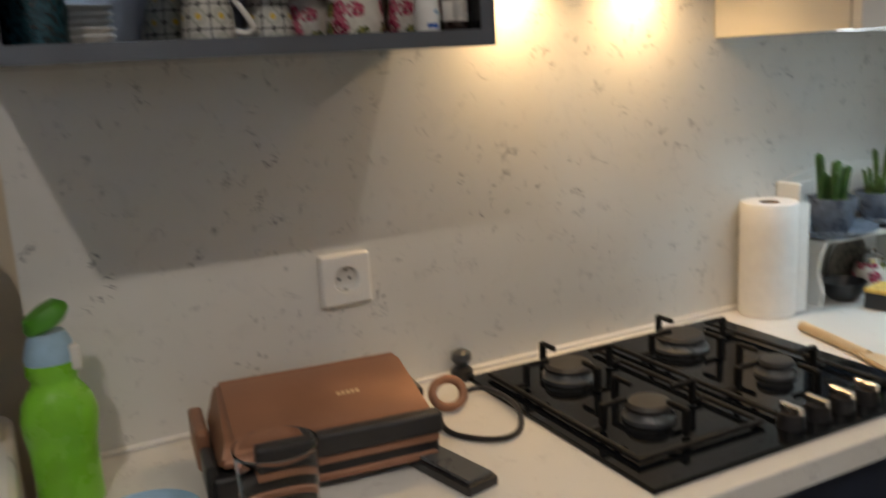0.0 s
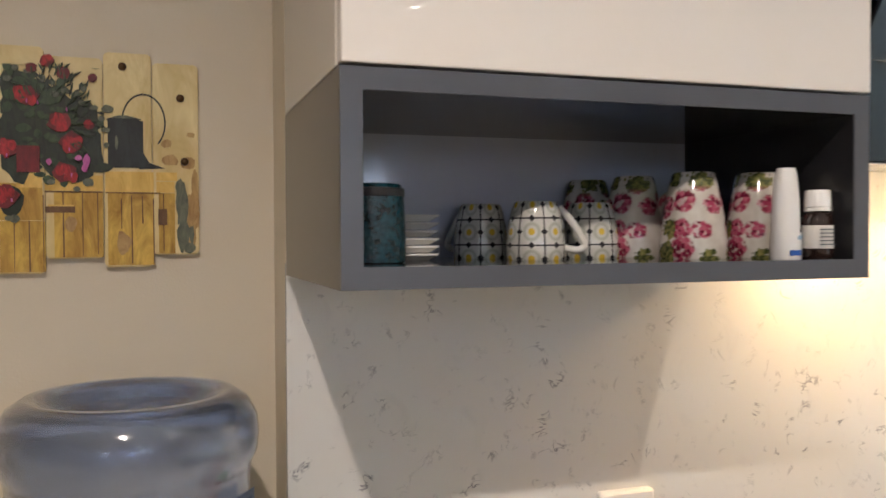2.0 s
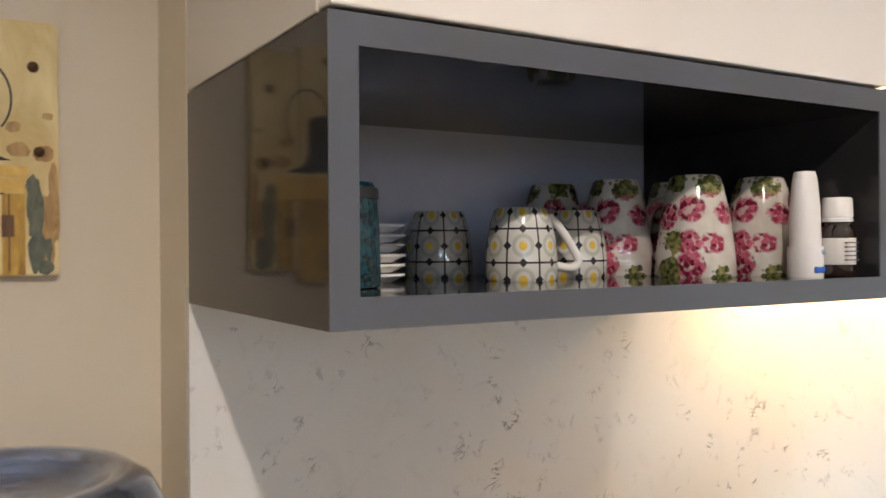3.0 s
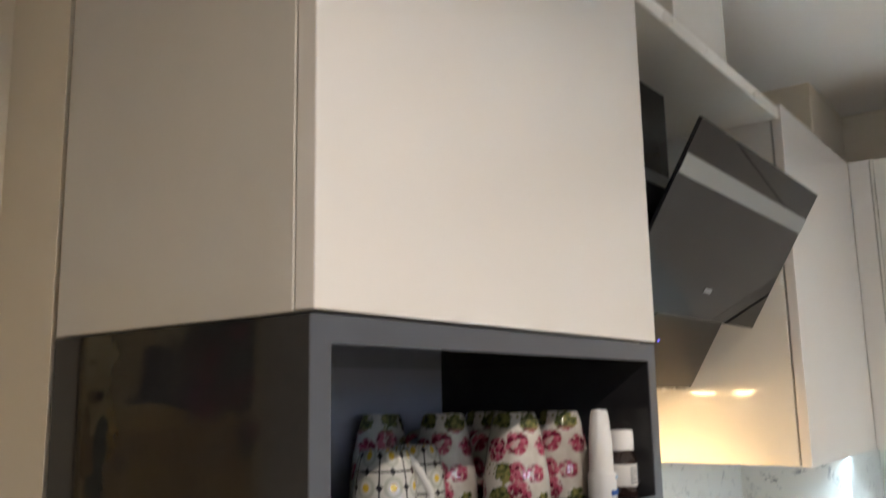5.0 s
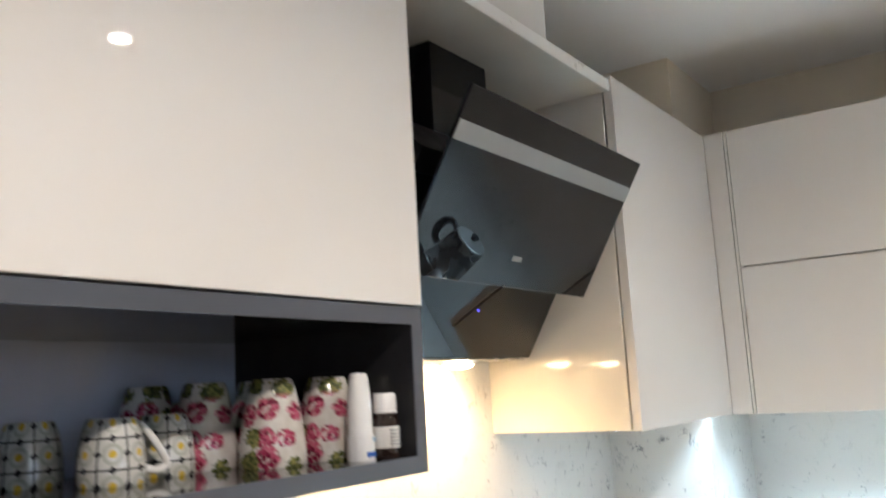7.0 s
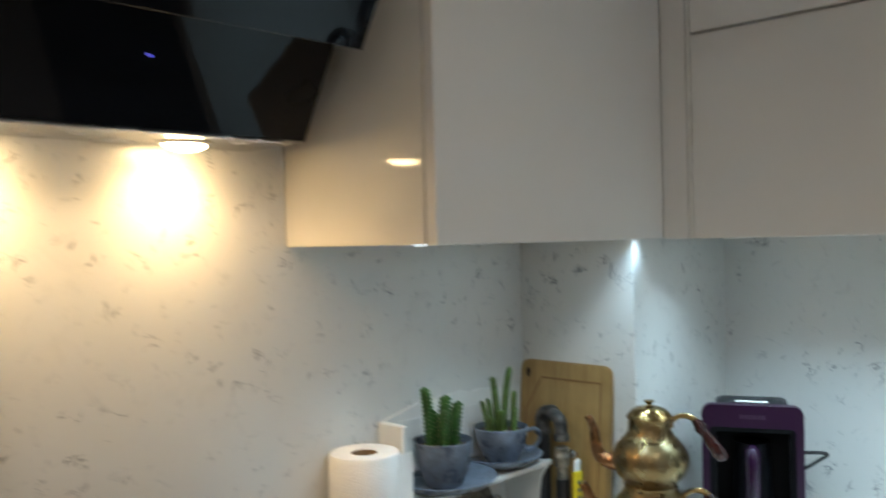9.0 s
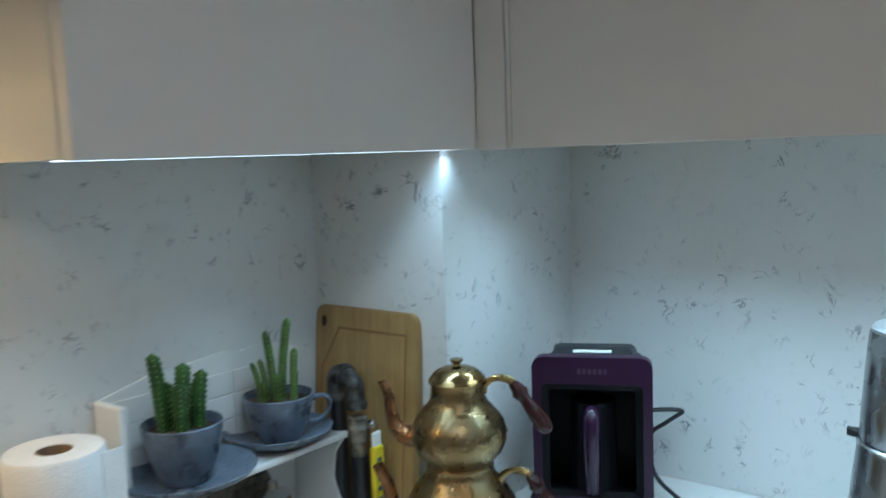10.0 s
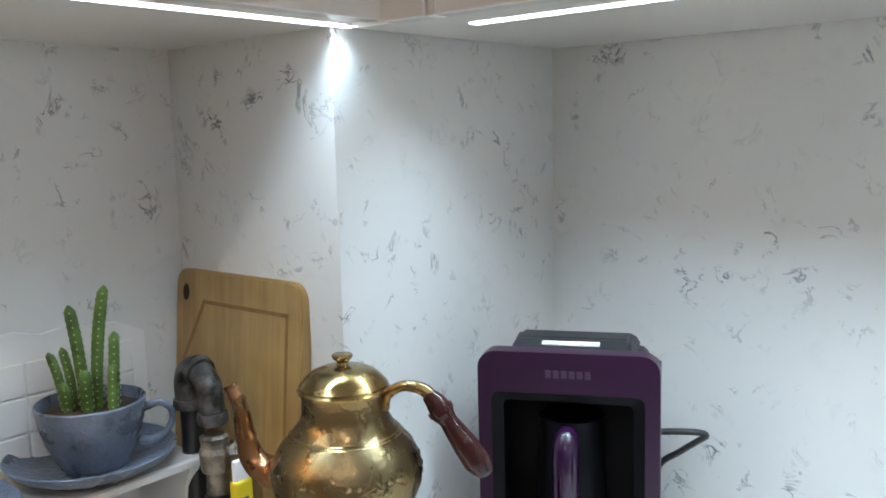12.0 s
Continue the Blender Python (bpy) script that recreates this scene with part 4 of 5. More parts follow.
    patch("painted_bud", [blob(310, 480, 14, 26), blob(302, 505, 12, 16), blob(175, 485, 10, 12), blob(280, 470, 14, 10)], M_ppink, 0.0072, True)
    for cx, cy in ((442, 137), (660, 242), (675, 474)):
        u, v = at(cx, cy)
        bm = lathe([(0.0055, 0.0), (0.0050, 0.003), (0.0025, 0.0045), (0, 0.005)], 16)
        bmesh.ops.rotate(bm, verts=bm.verts[:], cent=(0, 0, 0), matrix=Matrix.Rotation(radians(90), 3, "X"))
        bmesh.ops.translate(bm, verts=bm.verts[:], vec=(u, -0.010, v))
        part("bolt", bm, M_bolt, ob, "bronze bolt head", smooth=True)


board_picture()

# ---- water dispenser and its bottle ----


def water_dispenser():
    ob = thing("water_dispenser", "white floor-standing water dispenser", "water dispenser", (-0.185, -0.105, 0))
    part("body", box(-0.148, 0.148, -0.16, 0.16, 0.02, 0.965, 0.02, 3), M_white, ob)
    part("collar", lathe([(0.115, 0.955), (0.115, 0.985), (0.09, 0.99), (0.06, 0.96)], 36), M_white, ob, smooth=True)
    for sx in (-1, 1):
        for sy in (-1, 1):
            part("foot", lathe([(0, 0), (0.02, 0), (0.018, 0.025), (0, 0.025)], 16, sx * 0.12, sy * 0.13), M_black, ob, smooth=True)


water_dispenser()


def water_bottle():
    ob = thing("water_bottle", "large upturned blue-tinted plastic water bottle", "water bottle", (-0.185, -0.092, 0.985))
    outer = [(0.035, -0.02), (0.05, 0.01), (0.10, 0.035), (0.128, 0.06), (0.134, 0.085), (0.134, 0.130), (0.138, 0.145), (0.138, 0.160), (0.131, 0.175), (0.128, 0.190),
             (0.128, 0.262), (0.131, 0.275), (0.1365, 0.285), (0.1385, 0.305), (0.136, 0.325), (0.127, 0.342), (0.112, 0.352), (0.100, 0.352), (0.088, 0.344), (0.080, 0.334), (0.0, 0.328)]
    inner = [(max(r - 0.002, 0.0), z - (0.002 if z > 0.30 else 0)) for r, z in outer[::-1]]
    part("body", lathe(outer + inner + [outer[0]], 56), M_bottle, ob, smooth=True)
    # printed label wrapped on the front and the upright lettering beside it
    def wrap(a0, a1, z0, z1, r, n=14):
        bm = bmesh.new()
        low = [bm.verts.new((r * math.sin(a), -r * math.cos(a), z0)) for a in (radians(a0 + (a1 - a0) * k / n) for k in range(n + 1))]
        high = [bm.verts.new((v.co.x, v.co.y, z1)) for v in low]
        for k in range(n):
            bm.faces.new((low[k], low[k + 1], high[k + 1], high[k]))
        bmesh.ops.solidify(bm, geom=bm.faces[:], thickness=0.0006)
        return bm
    label = part("label", wrap(-48, 12, 0.148, 0.260, 0.1395), M_labelsky, ob, "blue and white paper label", smooth=True)
    part("blue_field", wrap(-48, 12, 0.150, 0.246, 0.1402), M_labelblue, label, smooth=True)
    bars = part("lettering_panel", wrap(47, 66, 0.158, 0.252, 0.1392, 6), M_inkblue, ob, "blue printed panel", smooth=True)
    for k in range(6):
        sub = wrap(50 + (k % 2), 62, 0.164 + 0.0145 * k, 0.172 + 0.0145 * k, 0.1398, 4)
        part("print_bar", sub, M_blueprint, bars)


water_bottle()

# ---- things on the worktop by the hob ----


def spray_bottle():
    ob = thing("squeeze_bottle", "bright green plastic bottle with tilted green cap", "bottle", (0.024, -0.135, TOP), 8)
    part("body", lathe([(0, 0), (0.040, 0), (0.043, 0.004), (0.042, 0.04), (0.043, 0.08), (0.048, 0.115), (0.049, 0.13), (0.045, 0.150), (0.036, 0.166), (0.030, 0.174), (0.029, 0.182),
                        (0.034, 0.190), (0.033, 0.205), (0.0, 0.205)], 36, squash=0.85), M_green, ob, smooth=True)
    part("collar", lathe([(0.032, 0.203), (0.033, 0.212), (0.028, 0.232), (0.022, 0.245), (0, 0.245)], 32, squash=0.85), M_paleblue, ob, "pale blue collar", smooth=True)
    bm = lathe([(0, -0.006), (0.022, -0.006), (0.031, 0.000), (0.032, 0.008), (0.024, 0.020), (0, 0.024)], 28, squash=0.75)
    bmesh.ops.rotate(bm, verts=bm.verts[:], cent=(0, 0, 0), matrix=Matrix.Rotation(radians(-30), 3, "Y"))
    bmesh.ops.translate(bm, verts=bm.verts[:], vec=(0.004, 0, 0.258))
    part("cap", bm, M_greendark, ob, "dark green tilted cap", smooth=True)
    part("label", box(0.020, 0.0325, -0.024, 0.0, 0.192, 0.226, 0.002, 1), M_label, ob, "white label")


spray_bottle()


def contact_grill():
    ob = thing("contact_grill", "copper-coloured closed contact grill with black front", "grill", (0.357, -0.195, TOP), -6)
    part("base", box(-0.160, 0.155, -0.100, 0.085, 0.012, 0.046, 0.008, 3), M_black, ob)
    part("base_trim", box(-0.130, 0.150, -0.1045, -0.098, 0.014, 0.025, 0.002, 1), M_copper, ob, "copper trim")
    for sx in (-0.14, 0.13):
        for sy in (-0.08, 0.07):
            part("foot", box(sx - 0.018, sx + 0.018, sy - 0.014, sy + 0.014, 0.0, 0.013, 0.002, 1), M_black, ob)
    side = [(-0.088, 0.050), (-0.094, 0.070), (-0.080, 0.086), (0.056, 0.120), (0.078, 0.118), (0.092, 0.098), (0.092, 0.050)]
    bm = prism(side, lambda u, v, w: (-0.150 + w, u, v), 0.300)
    for v in bm.verts:
        if v.co.z > 0.08 and v.co.x < 0:
            v.co.x += 0.018
    bmesh.ops.bevel(bm, geom=bm.edges[:], offset=0.007, segments=3, affect="EDGES")
    lid = part("lid", bm, M_copper, ob, "copper-coloured lid", smooth=True)
    part("handle_bar", box(-0.105, 0.158, -0.112, -0.086, 0.052, 0.084, 0.006, 3), M_black, lid, "black front handle")
    part("handle_trim", box(-0.105, 0.152, -0.108, -0.087, 0.040, 0.0515, 0.002, 1), M_copper, lid)
    part("hinge_arm", box(-0.172, -0.152, -0.010, 0.095, 0.020, 0.080, 0.006, 2), M_copper, ob)
    part("hinge_arm", box(0.152, 0.170, 0.000, 0.095, 0.020, 0.080, 0.006, 2), M_black, ob)
    part("side_cover", box(-0.168, -0.1515, -0.090, -0.012, 0.014, 0.060, 0.005, 2), M_black, ob)
    bm = bmesh.new()
    for k in range(5):
        prism([(0.030 + 0.007 * k, -0.022), (0.035 + 0.007 * k, -0.022), (0.035 + 0.007 * k, -0.014), (0.030 + 0.007 * k, -0.014)],
              lambda u, v, w: (u, v, 0.0862 + (v + 0.080) * 0.25 + w), 0.0006, bm)
    part("badge", bm, M_spoon, lid, "small pale badge")

contact_grill()


def grill_tray():
    ob = thing("drip_tray", "small black drip tray leaning by the grill", "tray", (0.512, -0.352, TOP), 12)
    bm = box(-0.040, 0.012, -0.062, 0.075, 0.0, 0.016, 0.003, 2)
    part("tray", bm, M_black, ob)
    part("lip", box(-0.036, 0.008, -0.058, 0.071, 0.016, 0.021, 0.002, 1), M_grey, ob)


grill_tray()


def cord_loop():
    ob = thing("power_cord", "black power cord with copper-coloured plug ring", "power cord", (0.60, -0.145, TOP))
    ring = [(0.028 * math.cos(a), 0.012 * math.sin(a), 0.030 + 0.020 * math.sin(a)) for a in (2 * math.pi * k / 12 for k in range(13))]
    part("ring", tube(ring, 0.0075, 10, 4), M_copper, ob, "copper-coloured ring", smooth=True)
    part("cord", tube([(-0.03, -0.01, 0.012), (-0.045, -0.09, 0.006), (0.0, -0.15, 0.006), (0.05, -0.14, 0.006), (0.085, -0.07, 0.014), (0.080, 0.02, 0.014), (0.04, 0.03, 0.012)], 0.0045, 8, 6), M_black, ob, smooth=True)


cord_loop()


def pepper_mill():
    ob = thing("lighter_holder", "short black knobbed holder behind the hob", "holder", (0.688, -0.030, TOP))
    part("base", lathe([(0, 0), (0.021, 0), (0.020, 0.018), (0.011, 0.026), (0, 0.026)], 24), M_black, ob, smooth=True)
    part("knob", lathe([(0, 0.022), (0.010, 0.026), (0.019, 0.038), (0.017, 0.050), (0.007, 0.056), (0, 0.057)], 24), M_grey, ob, smooth=True)


pepper_mill()


def clear_tumbler():
    ob = thing("tumbler", "clear plastic tumbler in front of the grill", "tumbler", (0.226, -0.464, TOP))
    part("body", lathe([(0, 0), (0.037, 0.0), (0.039, 0.003), (0.046, 0.155), (0.0475, 0.160), (0.0470, 0.163), (0.0452, 0.161), (0.0445, 0.155), (0.0372, 0.006), (0, 0.005)], 40), M_clear, ob, smooth=True)


clear_tumbler()


def glass_lid():
    ob = thing("glass_dish", "shallow blue-grey glass dish on the worktop", "dish", (0.098, -0.300, TOP))
    part("bowl", lathe([(0, 0), (0.045, 0.0), (0.062, 0.014), (0.070, 0.036), (0.068, 0.037), (0.059, 0.017), (0.043, 0.005), (0, 0.004)], 40), M_paleblue, ob, smooth=True)


glass_lid()


def paper_roll():
    ob = thing("kitchen_roll", "white kitchen paper roll standing upright", "kitchen roll", (1.417, -0.064, TOP))
    part("paper", lathe([(0.021, 0.001), (0.056, 0.0), (0.0585, 0.003), (0.0590, 0.06), (0.0585, 0.12), (0.0590, 0.18), (0.0585, 0.238), (0.0560, 0.242), (0.0215, 0.241), (0.021, 0.23), (0.021, 0.001)], 48),
         M_paper, ob, smooth=True)
    part("core", lathe([(0.0205, 0.001), (0.0205, 0.2405), (0.0190, 0.2405), (0.0190, 0.001), (0.0205, 0.001)], 32), M_card, ob, "brown card core", smooth=True)
    part("loose_sheet", box(0.030, 0.0605, -0.052, -0.050, 0.004, 0.238, 0.0005, 1), M_paper, ob)


paper_roll()


def utensils():
    ob = thing("wooden_spatula", "pale wooden spatula lying beside the hob", "spatula", (1.345, -0.315, TOP), -104)
    part("shaft", tube([(-0.125, 0, 0.010), (-0.04, 0, 0.010), (0.06, 0, 0.009)], [0.011, 0.010, 0.0095], 12, 4), M_spoon, ob, smooth=True)
    bm = prism([(0.045, -0.010), (0.075, -0.020), (0.150, -0.026), (0.165, -0.020), (0.165, 0.020), (0.150, 0.026), (0.075, 0.020), (0.045, 0.010)], lambda u, v, w: (u, v, 0.004 + w), 0.009)
    bmesh.ops.bevel(bm, geom=bm.edges[:], offset=0.003, segments=2, affect="EDGES")
    part("blade", bm, M_spoon, ob, smooth=True)


utensils()

# ---- cactus rack ----


def cactus_rack():
    ob = thing("counter_rack", "white wooden two-tier counter rack", "rack", (1.530, 0, TOP))
    x1 = 0.322
    part("top_board", box(-0.008, x1 + 0.004, -0.120, -0.014, 0.140, 0.150, 0.002, 1), M_rack, ob)
    for x in (0.0, x1 - 0.012):
        side = [(-0.010, 0.0), (-0.104, 0.0), (-0.110, 0.03), (-0.096, 0.075), (-0.102, 0.115), (-0.114, 0.1395), (-0.010, 0.1395)]
        part("side_panel", prism(side, lambda u, v, w: (x + w, u, v), 0.012), M_rack, ob)
    back = part("back_panel", prism([(-0.025, 0.0), (0.330, 0.0), (0.330, 0.270), (0.30, 0.284), (0.24, 0.290), (0.215, 0.287), (0.19, 0.294), (0.16, 0.291), (0.10, 0.286), (0.065, 0.287), (0.03, 0.279), (-0.025, 0.267)],
                                    lambda u, v, w: (u, -0.003 - w, v), 0.006), M_rack, ob, "white back panel with wavy top")
    for z0, z1 in ((0.150, 0.188), (0.190, 0.226), (0.228, 0.262)):
        cut = -0.02
        for k, w in enumerate((0.10, 0.115, 0.12)):
            part("moulded_brick", box(cut + 0.001, min(cut + w - 0.001, 0.328), -0.0110, -0.0085, z0, z1, 0.001, 1), M_rack, back)
            cut += w
    part("side_wing", box(-0.027, -0.015, -0.066, -0.0035, 0.150, 0.268, 0.002, 1), M_rack, ob)
    return ob


cactus_rack()
RACK = TOP + 0.150


def cup_pot(at, turn, tall=1.0):
    ob = thing("cup_planter", "blue-grey stoneware cup used as a cactus pot", "planter", at, turn, "cup planters")
    prof = [(0, 0.006), (0.026, 0.004), (0.029, 0.0), (0.0325, 0.003), (0.0365, 0.012), (0.0450, 0.030), (0.0500, 0.048), (0.0525, 0.064), (0.0530, 0.0675), (0.0518, 0.0690), (0.0500, 0.066), (0.0485, 0.056), (0.0, 0.055)]
    prof = [(r, z * tall) for r, z in prof]
    part("cup", lathe(prof, 44), M_potblue, ob, smooth=True)
    part("handle", tube([(0.050, 0, 0.056), (0.066, 0, 0.060), (0.077, 0, 0.050), (0.074, 0, 0.034), (0.060, 0, 0.022), (0.044, 0, 0.022)], [0.0045, 0.0038, 0.0034, 0.0034, 0.0038, 0.0045], 10, 6), M_potblue, ob, smooth=True)
    bm = lathe([(0, 0.0595), (0.02, 0.0600), (0.036, 0.0590), (0.0482, 0.0575)], 30)
    for v in bm.verts:
        v.co.z += 0.0600 * (tall - 1.0) + 0.0025 * noise.noise(v.co * 130)
    part("soil", bm, M_soil, ob, smooth=True)
    return ob


def saucer_plate(at, wide=1.0):
    ob = thing("planter_saucer", "blue-grey stoneware saucer under a planter", "saucer", at, 0, "planter saucers")
    prof = [(0, 0.003), (0.040, 0.0), (0.046, 0.0), (0.068, 0.006), (0.088, 0.015), (0.0935, 0.0215), (0.0945, 0.0235), (0.0925, 0.0245), (0.0895, 0.0225), (0.083, 0.0165), (0.066, 0.010), (0.044, 0.006), (0, 0.006)]
    part("dish", lathe([(r * wide, z) for r, z in prof], 52), M_potblue, ob, smooth=True)


def cactus(name, at, stems, mat, teeth, label):
    ob = thing("cactus", label, "cactus", at, 0, "potted cacti")
    rnd = random.Random(len(stems) * 7)
    for sx, sy, h, r, leanx, leany in stems:
        bm = bmesh.new()
        ribs, n, rows = 6, 24, max(10, int(h / 0.0035))
        rings = []
        for i in range(rows + 1):
            f = i / rows
            taper = (0.72 + 0.5 * f * (1 - f) + 0.14 * f) if f < 0.9 else (0.72 + 0.5 * f * (1 - f) + 0.14 * f) * math.sqrt(max(0.02, 1 - ((f - 0.9) / 0.1) ** 2))
            saw = teeth * (0.5 + 0.5 * math.cos(i * math.pi)) if 0 < i < rows else 0
            row = []
            for k in range(n):
                a = 2 * math.pi * k / n
                crest = max(0.0, math.cos(ribs * a)) ** 2
                q = r * taper * (0.78 + 0.24 * crest + saw * crest)
                row.append(bm.verts.new((sx + leanx * f * f * h + q * math.cos(a), sy + leany * f * f * h + q * math.sin(a), f * h)))
            rings.append(row)
        for a, b in zip(rings, rings[1:]):
            for k in range(n):
                bm.faces.new((a[k], a[(k + 1) % n], b[(k + 1) % n], b[k]))
        bm.faces.new(rings[-1])
        stem = part("stem", bm, mat, ob, smooth=True)
        bm = bmesh.new()
        for i in range(2, rows - 1, 2):
            f = i / rows
            for k in range(ribs):
                a = 2 * math.pi * k / ribs
                q = r * (0.72 + 0.5 * f * (1 - f) + 0.14 * f) * (1.0 + teeth)
                c = Vector((sx + leanx * f * f * h + q * math.cos(a), sy + leany * f * f * h + q * math.sin(a), f * h))
                d = Vector((math.cos(a), math.sin(a), rnd.uniform(-0.2, 0.6))).normalized()
                s = Vector((-math.sin(a), math.cos(a), 0)) * 0.0008
                bm.faces.new([bm.verts.new(p) for p in (c - s - d * 0.0004, c + s - d * 0.0004, c + d * 0.0022)])
                up = Vector((0, 0, 0.0009))
                bm.faces.new([bm.verts.new(c + d * 0.0003 + o) for o in (s * 1.3, up, s * -1.3, up * -1)])
        tagged(part("spines", bm, M_spine, stem), kind="stuff")
    return ob


POT1, POT2 = (1.577, -0.090), (1.763, -0.066)
saucer_plate((POT1[0], POT1[1], RACK))
saucer_plate((POT2[0] - 0.003, POT2[1], RACK), 0.87)
cup_pot((POT1[0], POT1[1], RACK + 0.006), 80, 1.17)
cup_pot((POT2[0], POT2[1], RACK + 0.006), -38)
cactus("cactus", (POT1[0], POT1[1], RACK + 0.073),
       [(-0.020, 0.012, 0.108, 0.0085, -0.06, 0.05), (0.000, -0.004, 0.092, 0.0095, 0.04, -0.02), (0.018, -0.012, 0.080, 0.0085, 0.08, -0.05), (-0.008, 0.012, 0.066, 0.008, 0.0, 0.1),
        (0.010, 0.010, 0.055, 0.008, 0.1, 0.1), (-0.010, -0.012, 0.070, 0.008, -0.05, -0.1), (0.024, 0.004, 0.060, 0.0075, 0.1, 0.0)],
       M_cactus, 0.45, "serrated dark green cactus in a cup")
cactus("cactus", (POT2[0], POT2[1], RACK + 0.063),
       [(0.006, -0.004, 0.126, 0.0068, 0.09, -0.06), (-0.003, 0.005, 0.108, 0.0066, -0.06, 0.05), (0.018, -0.016, 0.080, 0.0060, 0.03, -0.04), (-0.018, 0.018, 0.062, 0.0050, -0.14, 0.10), (-0.010, 0.013, 0.066, 0.0050, -0.09, 0.08),
        (0.010, -0.025, 0.050, 0.0058, 0.05, -0.05), (-0.008, -0.010, 0.046, 0.0066, -0.05, -0.05), (-0.020, 0.006, 0.034, 0.0060, -0.1, 0.0)],
       M_cactus2, 0.10, "slender bright green finger cactus in a cup")


def rack_jar():
    ob = thing("jar", "small glass jar with red and white pattern", "jar", (1.735, -0.075, TOP))
    part("body", lathe([(0, 0), (0.034, 0), (0.038, 0.006), (0.040, 0.035), (0.034, 0.060), (0.027, 0.068), (0, 0.068)], 32), M_floral, ob, smooth=True)
    part("lid", lathe([(0, 0.066), (0.029, 0.067), (0.029, 0.080), (0.010, 0.088), (0.008, 0.098), (0, 0.100)], 28), M_steel, ob, "metal lid", smooth=True)
    ob = thing("bowl", "small dark bowl on the worktop under the rack", "bowl", (1.622, -0.092, TOP))
    part("dish", lathe([(0, 0), (0.025, 0), (0.042, 0.018), (0.050, 0.042), (0.048, 0.043), (0.039, 0.020), (0.022, 0.005), (0, 0.004)], 36), M_black, ob, smooth=True)
    ob = thing("plate", "grey round plate standing on edge under the rack", "plate", (1.700, -0.030, TOP + 0.066))
    bm = lathe([(0, 0.004), (0.040, 0.003), (0.064, 0.010), (0.066, 0.008), (0.042, 0.0), (0, 0.0)], 40)
    bmesh.ops.rotate(bm, verts=bm.verts[:], cent=(0, 0, 0), matrix=Matrix.Rotation(radians(96), 3, "X"))
    part("dish", bm, M_pipegrey, ob, smooth=True)
    ob = thing("gift_box", "small dark box with a pale lid", "box", (1.640, -0.185, TOP), 12)
    part("body", box(-0.038, 0.038, -0.030, 0.030, 0.0, 0.036, 0.002, 1), M_black, ob)
    part("lid", box(-0.040, 0.040, -0.032, 0.032, 0.036, 0.045, 0.002, 1), M_ochrelight, ob, "yellow lid")


rack_jar()

# ---- corner: board, pipes, teapot, coffee maker, kettle ----


def cutting_board():
    ob = thing("chopping_board", "bamboo chopping board leaning on the column", "chopping board", (1.880, -0.112, TOP))
    # leans back: x grows with height
    lean = Matrix.Rotation(radians(5.5), 4, "Y")
    def lay(u, v, w):
        return lean @ Vector((w, u, v))
    bm = prism(rounded(-0.110, 0.110, 0.0, 0.335, 0.018), lay, 0.016)
    bmesh.ops.bevel(bm, geom=bm.edges[:], offset=0.002, segments=2, affect="EDGES")
    board = part("board", bm, M_board, ob, smooth=True)
    g = -0.0006
    # juice groove with a slanted corner past the finger hole
    path = [(-0.088, 0.02), (-0.088, 0.300), (0.055, 0.300), (0.092, 0.232), (0.092, 0.02)]
    bm = bmesh.new()
    for (a, b), (c, e) in zip(path, path[1:]):
        d = Vector((c - a, e - b)).normalized() * 0.0021
        n = Vector((-d.y, d.x))
        prism([(a - d.x + n.x, b - d.y + n.y), (c + d.x + n.x, e + d.y + n.y), (c + d.x - n.x, e + d.y - n.y), (a - d.x - n.x, b - d.y - n.y)],
              lambda u, v, w: lay(u, v, g + w), 0.0012, bm)
    part("juice_groove", bm, M_boarddark, board, "darker juice groove")
    bm = prism([(0.090 + 0.0055 * math.cos(2 * math.pi * k / 20), 0.308 + 0.0095 * math.sin(2 * math.pi * k / 20)) for k in range(20)], lambda u, v, w: lay(u, v, g + w), 0.001)
    part("finger_hole", bm, M_boardhole, board, "dark finger hole")
    return ob


cutting_board()


